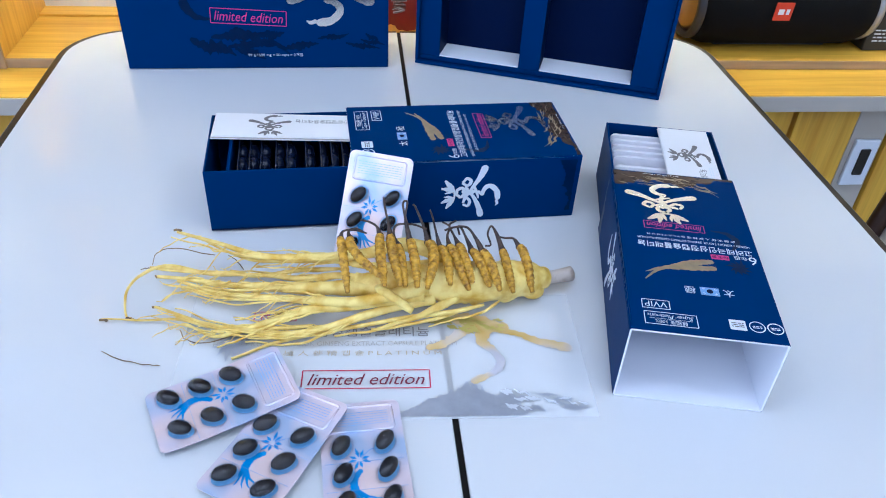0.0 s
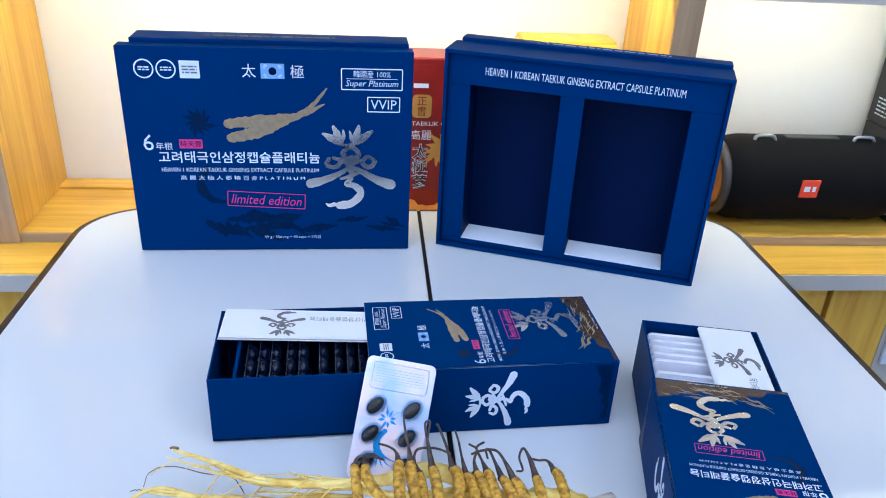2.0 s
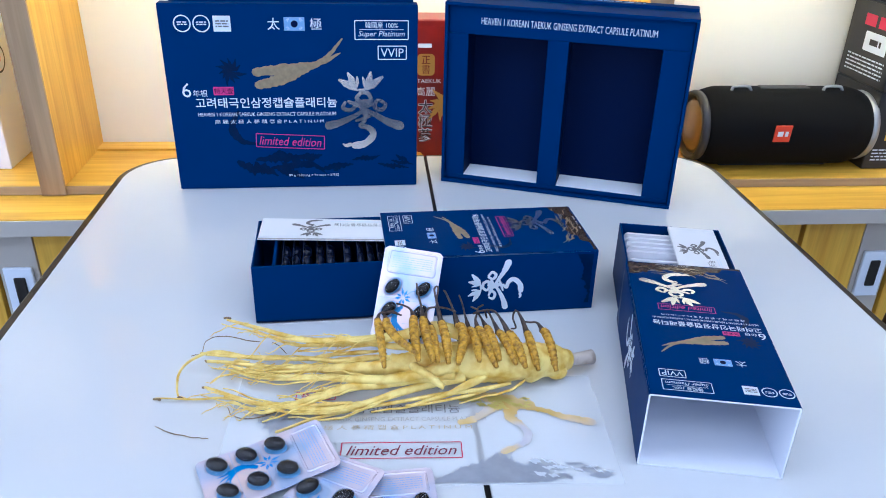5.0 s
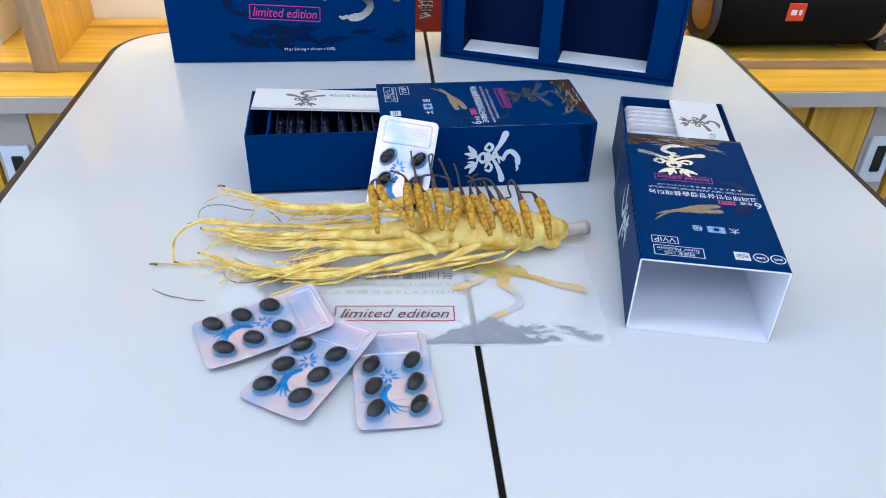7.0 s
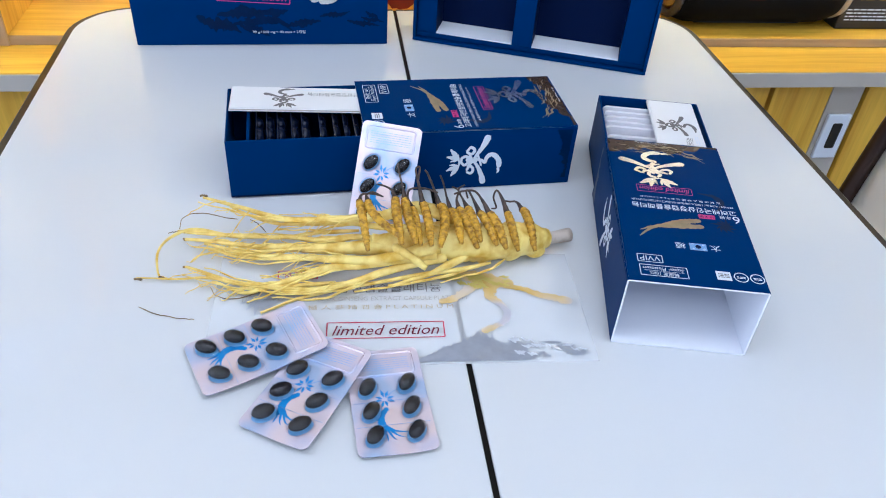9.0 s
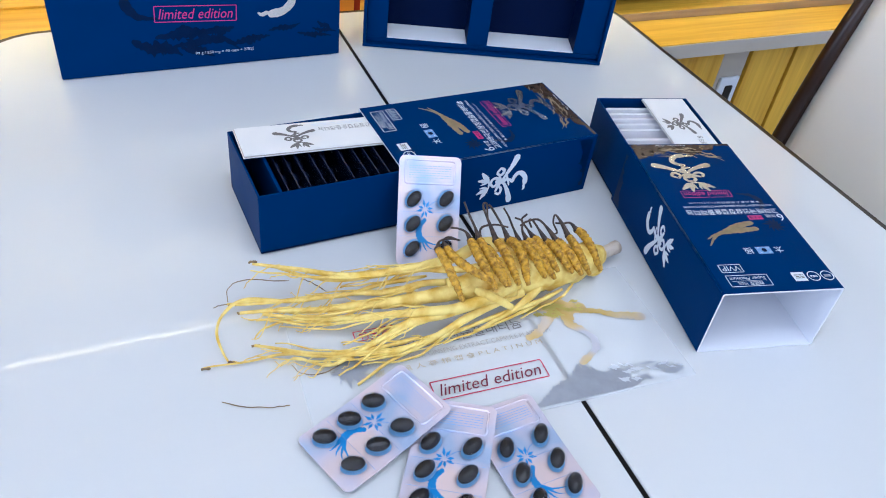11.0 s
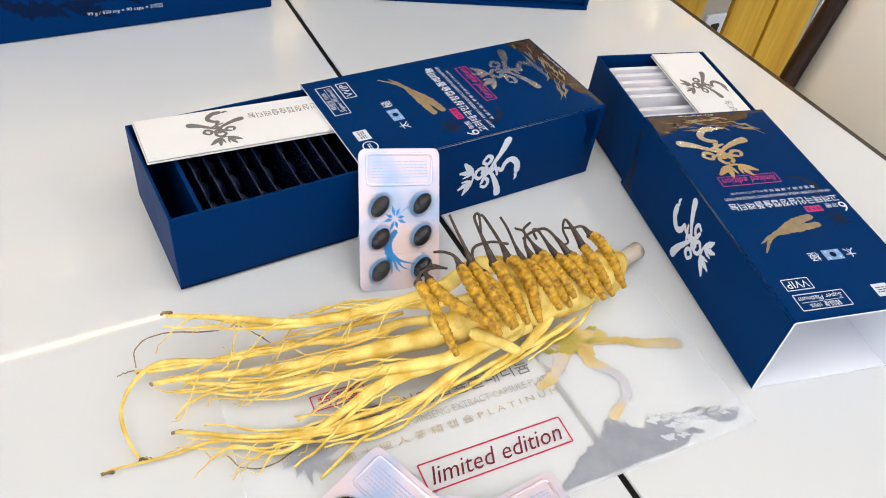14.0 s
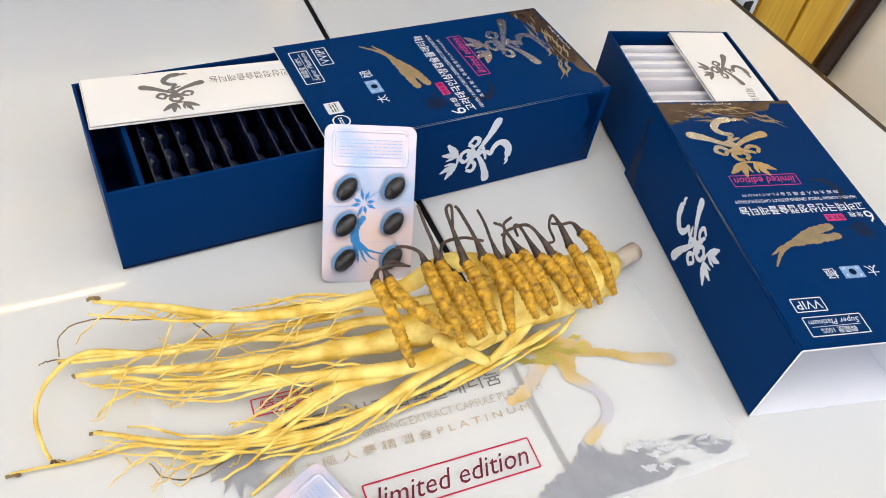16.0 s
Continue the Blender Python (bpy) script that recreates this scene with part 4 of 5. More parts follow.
def capsule_box(at, label, slide):
    """Local x runs along the sleeve to its art's foot, y across. The tray sticks out by slide, along +x where slide > 0."""
    ob = thing("capsule_box", label, "box", at, "capsule boxes")
    t = 0.0012
    s = bmesh.new()
    ring = [(-SW / 2, 0.0004), (SW / 2, 0.0004), (SW / 2, SH), (-SW / 2, SH)]
    inner = [(-SW / 2 + t, 0.0004 + t), (SW / 2 - t, 0.0004 + t), (SW / 2 - t, SH - t), (-SW / 2 + t, SH - t)]
    o = [[s.verts.new((x, y, z)) for y, z in ring] for x in (0, SL)]
    i = [[s.verts.new((x, y, z)) for y, z in inner] for x in (0, SL)]
    for k in range(4):
        j = (k + 1) % 4
        s.faces.new((o[0][k], o[0][j], o[1][j], o[1][k]))
        f = s.faces.new((i[0][k], i[1][k], i[1][j], i[0][j]))
        f.material_index = 1
        for e in (0, 1):
            f = s.faces.new((o[e][k], i[e][k], i[e][j], o[e][j]))
            f.material_index = 1
    edges = [e for e in s.edges if all(v in o[0] + o[1] for v in e.verts) and abs(e.verts[0].co.x - e.verts[1].co.x) > 0.1]
    bmesh.ops.bevel(s, geom=edges, offset=0.0008, segments=2, affect="EDGES", profile=0.5)
    sleeve = part("sleeve", s, NAVY, ob, "navy card sleeve, white inside")
    sleeve.data.materials.append(CARD_WHITE)
    # tray
    tl, tw, th, w = SL - 0.004, SW - 0.0036, SH - 0.0030, 0.0016
    x0 = SL - tl - 0.001 + slide if slide > 0 else 0.001 + slide
    z0 = 0.0019
    # tray floor in the darker navy, its shade put into the colour
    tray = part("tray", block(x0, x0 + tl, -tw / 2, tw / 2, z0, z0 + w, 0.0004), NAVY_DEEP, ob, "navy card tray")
    for y in (-tw / 2, tw / 2 - w):
        part("tray_side", block(x0, x0 + tl, y, y + w, z0 + w + 0.0001, th, 0.0004), NAVY, tray)
    for x in (x0, x0 + tl - w):
        part("tray_end", block(x, x + w, -tw / 2 + w + 0.0001, tw / 2 - w - 0.0001, z0 + w + 0.0001, th, 0.0004), NAVY, tray)
    # art on the sleeve: its up is -x, its right +y
    panel = face(ob, SW - 0.002, SL - 0.001, NAVY, Matrix.Translation((SL / 2, 0, SH + 0.0001)) @ pose(0, 0, 0, 0, 0, 90))
    art(panel, SW - 0.002, SL - 0.001, True, SILVER)
    for s in (-1, 1):
        m = Matrix.Translation((SL / 2, s * (SW / 2 + 0.0001), SH / 2)) @ Matrix(((0, -1, 0, 0), (0, 0, s, 0), (-s, 0, 0, 0), (0, 0, 0, 1)))
        flank = face(ob, SH - 0.003, SL - 0.001, NAVY, m, "side_panel")
        printed(flank, "brushed_sign", ginseng_sign(0.050), PALE_INK, 0, -0.002)
        printed(flank, "shadow_stroke", hills(0.05, 0.016, 3), SHADE_INK, 0.002, -0.082)
    return ob, x0, x0 + tl, tw, th


LEN_A = math.degrees(math.atan2(0.543 - 0.5225, 0.194 + 0.106))
AX = Vector((math.cos(radians(LEN_A)), math.sin(radians(LEN_A)), 0))
AY = Vector((-AX.y, AX.x, 0))
a_corner = Vector((0.1945, 0.5440, 0))
A_AT = Matrix.Translation(a_corner - AX * SL + AY * SW / 2) @ pose(0, 0, 0, 0, 0, LEN_A)
box_a, A0, A1, TW, TH = capsule_box(A_AT, "navy capsule box with its tray half pulled out, lying flat", -0.115)

LEN_B = 78.7
BX = Vector((math.cos(radians(LEN_B)), math.sin(radians(LEN_B)), 0))
BY = Vector((-BX.y, BX.x, 0))
b_corner = Vector((0.1762, 0.3405, 0))
B_AT = Matrix.Translation(b_corner - BY * SW / 2) @ pose(0, 0, 0, 0, 0, LEN_B)
box_b, B0, B1, TW, TH = capsule_box(B_AT, "navy capsule box with its empty white sleeve end open", 0.086)

# ---- blister sheets ----
BLW, BLH = 0.0500, 0.0860


def panel_grid(w, h, r, z0, z1, nx=14, ny=20):
    """A thin rounded sheet, cut finely enough to curl."""
    bm = bmesh.new()
    arc = [h / 2 - r + r * math.sin(radians(a)) for a in (0, 20, 40, 60, 75, 90)]
    rows_y = [-y for y in reversed(arc)] + [(h - 2 * r) * (j / ny - 0.5) for j in range(1, ny)] + arc
    ny = len(rows_y) - 1

    def row(z):
        out = []
        for y in rows_y:
            inset = max(0.0, abs(y) - (h / 2 - r))
            half = w / 2 - r + math.sqrt(max(0.0, r * r - inset * inset))
            out.append([bm.verts.new((half * (2 * i / nx - 1), y, z)) for i in range(nx + 1)])
        return out
    lo, hi = row(z0), row(z1)
    for g in (lo, hi):
        for j in range(ny):
            for i in range(nx):
                bm.faces.new((g[j][i], g[j][i + 1], g[j + 1][i + 1], g[j + 1][i]))
    for j in range(ny):
        for i in (0, nx):
            bm.faces.new((lo[j][i], lo[j + 1][i], hi[j + 1][i], hi[j][i]))
    for i in range(nx):
        for j in (0, ny):
            bm.faces.new((lo[j][i], lo[j][i + 1], hi[j][i + 1], hi[j][i]))
    return bm


def rim_disc(a, b):
    bm = disc(1.0)
    bm.transform(Matrix.Diagonal((a, b, 1, 1)))
    return bm


def blister(at, label, group, curl=0.0):
    """A sheet with six softgels: x across, y along with the blank field at the top, bubbles on +z."""
    ob = thing("blister_sheet", label, "blister pack", at, group)
    sheet = part("foil_sheet", panel_grid(BLW, BLH, 0.0045, 0.0, 0.0007), FOIL, ob, "silver foil sheet", smooth=False)
    part("backing", panel_grid(BLW - 0.0004, BLH - 0.0004, 0.0043, -0.0005, -0.0001), NAVY_DEEP, ob, "navy printed backing foil")
    field = tube([(x, y, 0.0007) for x, y in round_rect(0.040, 0.0185, 0.002, 3, 0, 0.0305)] + [(0.020, 0.0378, 0.0007)], [0.0007 + 0.0003 * (k % 2) for k in range(17)], 6)
    part("pressed_frame", field, FOIL, ob, smooth=True)
    part("pressed_writing", bars(0.034, 0.011, 6, 0.24, 4), BLUE_INK, ob, at=pose(0, 0.0305, 0.0009))
    motif = bmesh.new()
    for k in range(8):
        a = radians(12 + 45 * k + 9 * (k % 2))
        c, w, r = math.cos(a), math.sin(a), 0.0060 + 0.0010 * (k % 3)
        brush(motif, [(0.0018 * c, 0.0018 * w), (0.6 * r * c, 0.6 * r * w), (r * c, r * w)], 0.0003, 0.0021, 0.0003, 0.12, k)
    brush(motif, [(0.001, 0.001), (0.007, 0.006), (0.0125, 0.0062)], 0.0003, 0.0003, 0.0003, 0.0, 4)
    brush(motif, [(0.0120, 0.0060), (0.0132, 0.0066), (0.0146, 0.0066)], 0.0008, 0.0024, 0.0008, 0.1, 5)
    brush(motif, [(-0.0002, -0.0085), (-0.0040, -0.0130), (-0.0046, -0.0180), (-0.0036, -0.0225)], 0.0030, 0.0052, 0.0042, 0.10, 2)
    for k, (x, y) in enumerate(((-0.0062, -0.0310), (-0.0025, -0.0335), (0.0030, -0.0330), (0.0085, -0.0318), (0.0125, -0.0282))):
        brush(motif, [(-0.0040, -0.0195), (-0.0035 + 0.3 * (x + 0.0035), -0.0250), (0.6 * x - 0.0008, 0.75 * y - 0.006), (x, y)], 0.0026, 0.0013, 0.0003, 0.12, 20 + k)
    part("blue_motif", motif, CYAN_PRINT, ob, "blue root motif print", at=pose(-0.003, 0.0010, 0.0009))
    for i in range(3):
        for s in (-1, 1):
            x, y = s * 0.0130, 0.0090 - 0.0195 * i + (0.001 if s > 0 else 0)
            # blue reflection in the bubble's side, painted as a disc beneath it
            part("bubble_rim", rim_disc(0.0081, 0.0056), RIM_REFLECTION, ob, "blue rim painted for the bubble's reflection", at=pose(x, y, 0.00095, 0, 0, 52))
            cap = bmesh.new()
            bmesh.ops.create_uvsphere(cap, u_segments=16, v_segments=10, radius=1.0)
            cap.transform(pose(x, y, 0.0050, 0, 0, 52) @ Matrix.Diagonal((0.0074, 0.0046, 0.0042, 1)))
            part("softgel", cap, CAPSULE, ob, "dark brown softgel", smooth=True)
            dome = bmesh.new()
            bmesh.ops.create_uvsphere(dome, u_segments=20, v_segments=12, radius=1.0)
            bmesh.ops.delete(dome, geom=[v for v in dome.verts if v.co.z < -0.01], context="VERTS")
            for v in dome.verts:
                v.co.x, v.co.y = v.co.x * (1 + 0.10 * (1 - v.co.z)), v.co.y * (1 + 0.10 * (1 - v.co.z))
            dome.transform(pose(x, y, 0.0010, 0, 0, 52) @ Matrix.Diagonal((0.0084, 0.0060, 0.0092, 1)))
            part("bubble", dome, BUBBLE, ob, "clear plastic bubble", smooth=True).visible_shadow = False
    for y in (-0.001, -0.0205):
        part("tear_line", block(-BLW / 2 + 0.002, BLW / 2 - 0.002, y - 0.0001, y + 0.0001, 0.0007, 0.00085), BLUE_INK, ob)
    for ch in ob.children if curl else ():
        m, back = ch.matrix_basis.copy(), ch.matrix_basis.inverted()
        for v in ch.data.vertices:
            p = m @ v.co
            p.z += curl * (0.5 * (p.x / 0.025) ** 2 + (p.y / 0.043) ** 2 + 0.5 * noise.noise(Vector((40 * p.x, 40 * p.y, 200 * curl))) - 0.2 * p.x / 0.025)
            v.co = back @ p
    return ob


def sheet_pose(foot, head, across):
    """The pose of a sheet from its foot's and head's middle, and a way across it."""
    y = (Vector(head) - Vector(foot)).normalized()
    x = (Vector(across) - Vector(across).dot(y) * y).normalized()
    z = x.cross(y)
    m = Matrix((x, y, z)).transposed().to_4x4()
    return Matrix.Translation((Vector(foot) + Vector(head)) / 2) @ m


LOOSE = "silver blister sheet with six dark softgels lying on the table"
GROUP = "blister sheets on the table"
blister(sheet_pose((0.0185, 0.2520, 0.0020), (0.0110, 0.3380, 0.0020), (1, 0.12, 0)), LOOSE, GROUP, 0.0012)
blister(sheet_pose((-0.0590, 0.2680, 0.0030), (-0.0150, 0.3425, 0.0078), (0.87, -0.50, 0.08)), LOOSE, GROUP, 0.0012)
blister(sheet_pose((-0.1115, 0.3250, 0.0025), (-0.0318, 0.3590, 0.0110), (0.41, -0.91, 0.02)), LOOSE, GROUP, 0.0014)
blister(sheet_pose((0.0165, 0.4850, 0.0015), (0.0308, 0.5310, 0.0665), (1, -0.26, -0.14)), "silver blister sheet with six dark softgels leaning on a navy box", "", 0.0)

# sheets standing in the trays
def tray_sheet(at, label, group, skin, thick, gels):
    """An upright sheet that shows its edge and its row of bubbles: x across the tray, y up."""
    ob = thing("blister_sheet", label, "blister pack", at, group)
    part("foil_sheet", plate(round_rect(0.0870, 0.0490, 0.0040, 4), -thick / 2, thick / 2, 0.0003), skin, ob)
    for i in range(3 if gels else 0):
        for y in (-0.0115, 0.0125):
            dome = bmesh.new()
            bmesh.ops.create_uvsphere(dome, u_segments=14, v_segments=8, radius=1.0)
            bmesh.ops.delete(dome, geom=[v for v in dome.verts if v.co.z < -0.01], context="VERTS")
            dome.transform(pose(-0.0320 + 0.0195 * i, y, thick / 2, 0, 0, 35) @ Matrix.Diagonal((0.0080, 0.0062, 0.0055, 1)))
            part("bubble", dome, skin, ob, smooth=True)
    return ob


def upright(box_at, u, tilt, side):
    return sheet_pose(box_at @ Vector((u, -0.001, 0.0042)), box_at @ Vector((u + tilt, -0.001, 0.0537)), side)


first = tray_sheet(upright(A_AT, A0 + 0.0290, -0.004, AY), "dark navy blister sheet standing upright in a navy tray", "sheets in the first tray", DARK_FOIL, 0.0009, True)
for i in range(1, 11):
    copy_thing(first, upright(A_AT, A0 + 0.0290 + 0.0098 * i + (0.006 if i > 4 else 0), -0.004 - 0.001 * ((i * 7) % 3), AY))
first = tray_sheet(upright(B_AT, B1 - 0.0190, 0.005, -BY), "pale lilac blister sheet standing upright in a navy tray", "sheets in the second tray", PALE_FOIL, 0.0040, False)
for i in range(1, 7):
    copy_thing(first, upright(B_AT, B1 - 0.0190 - 0.0092 * i - (0.007 if i > 4 else 0), 0.005, -BY))
part("tray_partition", block(A0 + 0.017, A0 + 0.0195, -TW / 2 + 0.0025, TW / 2 - 0.0025, 0.004, TH - 0.002, 0.0003), NAVY, box_a)


def leaflet(at, w, d, label):
    """A folded paper leaflet: x along its length; a few sheets, slightly fanned."""
    ob = thing("leaflet", label, "leaflet", at, "folded leaflets")
    for k in range(3):
        part("page", block(0.0004 * k, w - 0.0003 * k, 0.0006 * (k % 2), d - 0.0005 * k, 0.0009 * k, 0.0009 * k + 0.0007, 0.0002), PAPER if k != 1 else PAPER_EDGE, ob)
    panel = face(ob, w - 0.004, d - 0.003, PAPER, Matrix.Translation((w / 2, d / 2, 0.0026)) @ pose(0, 0, 0, 0, 0, 180))
    printed(panel, "brushed_sign", ginseng_sign(0.035), GREY_INK, w / 2 - 0.046, 0.001)
    printed(panel, "title", letters("고려태극인삼정캡슐플래티늄", 0.0064, 0.066), GREY_INK, w / 2 - 0.100, -0.007)
    printed(panel, "small_writing", bars(0.050, 0.004, 2, 0.4, 7), PALE_INK, w / 2 - 0.088, -0.014)
    printed(panel, "red_mark", bars(0.008, 0.0035, 1, 0.8, 2), RED_INK, w / 2 - 0.120, -0.004)
    return ob


leaflet(A_AT @ pose(A0 + 0.0020, 0.0020, TH + 0.0016, 0, 2.0, -2.6), 0.150, 0.0415, "white folded paper leaflet lying on an open tray")
leaflet(B_AT @ pose(B1 - 0.003, 0.002, TH - 0.0010, 0, 0, 180), 0.120, 0.043, "white folded paper leaflet lying on an open tray")

# ---- printed clear bag under the roots ----
bag = thing("plastic_bag", "flat clear plastic bag printed with a root and grey hills", "bag", pose(0.029, 0.385, 0.0, 0, 0, -1.6))
sheet = bmesh.new()
NX, NY, BW, BH = 40, 18, 0.272, 0.118
grid = [[sheet.verts.new((BW * (i / NX - 0.5), BH * (j / NY - 0.5), 0.0008 + 0.0006 * abs(noise.noise(Vector((i * 0.35, j * 0.4, 2.0)))))) for i in range(NX + 1)] for j in range(NY + 1)]
for j in range(NY):
    for i in range(NX):
        sheet.faces.new((grid[j][i], grid[j][i + 1], grid[j + 1][i + 1], grid[j + 1][i]))
film = part("film", sheet, FILM, bag, "clear glossy film", smooth=True)
film.visible_shadow = False
BAG_Z = 0.0016
HILL_INK = paint("grey_translucent_print", (0.33, 0.35, 0.40), 0.3, vary=0.25, scale=80)
HOLO = foil("amber_root_print")
for n, (place, shade) in enumerate(((0.36, (0.78, 0.56, 0.16, 1)), (0.5, (0.93, 0.76, 0.46, 1)), (0.62, (0.78, 0.79, 0.90, 1)))):
    stop = [k for k in HOLO.node_tree.nodes if k.type == "VALTORGB"][0].color_ramp.elements[n]
    stop.position, stop.color = place, shade


def on_bag(name, bm, material, x, y, up=0.0, turn=0.0):
    return part(name, bm, material, bag, at=pose(x - 0.029, y - 0.385, BAG_Z + up, 0, 0, turn))


box = ring_rect(0.084, 0.0165, 0.0008)
on_bag("stamp_frame", box, RED_INK, 0.0170, 0.3595)
STAMP_INK = paint("dark_red_print", (0.16, 0.006, 0.03), 0.4)
on_bag("stamp_writing", letters("limited edition", 0.0098, 0.076, 0.35), STAMP_INK, 0.0170, 0.3595)
FAINT_INK = paint("faint_silver_print", (0.50, 0.49, 0.47), 0.25, metal=0.3)
TAN_INK = paint("faint_tan_print", (0.58, 0.50, 0.36), 0.25, metal=0.3)
on_bag("title", letters("고려태극인삼정캡슐플래티늄", 0.0095, 0.128), GREY_INK, -0.004, 0.4040)
on_bag("title_line", letters("HEAVEN 1 KOREAN TAEKUK GINSENG EXTRACT CAPSULE PLATINUM", 0.0044, 0.165), FAINT_INK, -0.004, 0.3925)
on_bag("title_line", letters("高 麗 太 極 人 蔘 精 캡 슐 P L A T I N U M", 0.0050, 0.135), TAN_INK, 0.000, 0.3835)
on_bag("pink_tag", ring_rect(0.030, 0.010, 0.0007), RED_INK, -0.048, 0.4200)
on_bag("tag_writing", letters("特天壹", 0.007), RED_INK, -0.048, 0.4200)
on_bag("leaf_picture", leaf_picture(0.036, 6), HILL_INK, -0.072, 0.392)


HILL_PALE = paint("pale_grey_print", (0.66, 0.69, 0.74), 0.3, vary=0.2, scale=80)


def mountain(w, peaks, seed):
    """A jagged mountain silhouette on its base line, with heights along it."""
    r, bm, n = random.Random(seed), bmesh.new(), 64
    low, top = [], []
    for i in range(n + 1):
        u = i / n * (len(peaks) - 1)
        k = min(int(u), len(peaks) - 2)
        h = peaks[k] + (peaks[k + 1] - peaks[k]) * (u - k)
        low.append(bm.verts.new((w * (i / n - 0.5), 0.0012 * r.random(), 0)))
        top.append(bm.verts.new((w * (i / n - 0.5), max(0.0015, h * r.uniform(0.84, 1.1)), 0)))
    for i in range(n):
        bm.faces.new((low[i], low[i + 1], top[i + 1], top[i]))
    return bm


on_bag("hills_picture", mountain(0.084, (0.002, 0.004, 0.009, 0.015, 0.019, 0.023, 0.027, 0.025, 0.019, 0.020, 0.012), 4), HILL_INK, 0.074, 0.3275)
on_bag("far_hills", wash(0.062, 0.018, 16, 5, 0.018, 0.0065), HILL_INK, 0.137, 0.3385, 0.0002)
on_bag("far_hills_shade", wash(0.060, 0.016, 12, 8, 0.014, 0.0050), HILL_PALE, 0.134, 0.3400, 0.0004)
pic = bmesh.new()
for ctrl, w0, w1, w2 in ((((0.078, 0.418), (0.095, 0.412), (0.112, 0.408)), 0.014, 0.022, 0.012),
                         (((0.105, 0.406), (0.120, 0.402), (0.138, 0.393), (0.155, 0.387)), 0.008, 0.007, 0.010),
                         (((0.092, 0.410), (0.080, 0.401), (0.070, 0.392), (0.060, 0.388)), 0.012, 0.009, 0.007),
                         (((0.102, 0.408), (0.096, 0.394), (0.106, 0.380), (0.104, 0.367), (0.088, 0.357)), 0.012, 0.008, 0.006)):
    brush(pic, [(x - 0.10, y - 0.39) for x, y in ctrl], 0.8 * w0, 0.78 * w1, 0.8 * w2, 0.14, int(1e4 * w1))
on_bag("root_picture", pic, HOLO, 0.10, 0.39, 0.0002)
OLIVE = paint("olive_leaf_print", (0.46, 0.40, 0.10), 0.3, vary=0.3, scale=60)
on_bag("leaf_picture", wash(0.050, 0.020, 20, 21, 0.017, 0.009), OLIVE, 0.087, 0.411, 0.0004)

# ---- the ginseng root ----
ginseng = thing("ginseng_root", "large pale dried ginseng root with long trailing rootlets", "ginseng root", pose(0, 0, 0))
rng = random.Random(11)


def strand(name, ctrl, r0, r1, material=GINSENG, n=26, sides=8, rough=0.16, thin=True):
    pts = spline(ctrl, n)
    seed = rng.random() * 90
    radii = []
    for i, p in enumerate(pts):
        u = i / (n - 1)
        r = (r0 + (r1 - r0) * u ** 0.65) * (0.45 + 0.55 * min(1.0, u / 0.12) if thin else 1.0)
        radii.append(r * (1 + rough * noise.noise(Vector((seed, u * n * 0.35, 0)))))
        w = 0.0016 * u * noise.noise(Vector((seed + 7, u * 7, 1)))
        pts[i] = Vector((p.x, p.y + w, max(p.z + 0.6 * w, radii[-1] + 0.0012)))
    return part(name, tube(pts, radii, sides), material, ginseng, smooth=True)


# body, neck and cut stem
body_pts = spline([(0.151, 0.4455, 0.0140), (0.140, 0.4420, 0.0165), (0.120, 0.4370, 0.0195), (0.092, 0.4315, 0.0225), (0.062, 0.4290, 0.0250), (0.036, 0.4275, 0.0255), (0.010, 0.4300, 0.0230)], 60)
body_r = []
for i in range(60):
    u = i / 59
    r = 0.0066 + 0.0092 * math.sin(min(1.0, u / 0.50) * math.pi / 2) - 0.0085 * max(0.0, (u - 0.50) / 0.50) ** 1.2
    body_r.append(r * (1 + 0.09 * noise.noise(Vector((u * 16, 0, 3))) + 0.05 * noise.noise(Vector((u * 50, 5, 3)))))
root = tube(body_pts, body_r, 28)
for v in root.verts:
    k = 0.0024 * noise.noise(v.co * 75) + 0.0008 * noise.noise(v.co * 260)
    v.co += Vector((0.3 * k, k, k))
    v.co.z = max(v.co.z, 0.003)
part("main_root", root, GINSENG, ginseng, smooth=True)
part("stem", tube(spline([(0.1465, 0.4440, 0.0145), (0.157, 0.4475, 0.0125), (0.1715, 0.4520, 0.0115)], 8), [0.0058, 0.0052, 0.0050, 0.0050, 0.0051, 0.0053, 0.0056, 0.0057], 14), STEM, ginseng, "greyish cut stem", smooth=True)
knob = bmesh.new()
bmesh.ops.create_icosphere(knob, subdivisions=3, radius=1)
knob.transform(pose(0.139, 0.4345, 0.0105) @ Matrix.Diagonal((0.0085, 0.0065, 0.0065, 1)))
part("crown_knob", knob, GINSENG, ginseng, smooth=True)

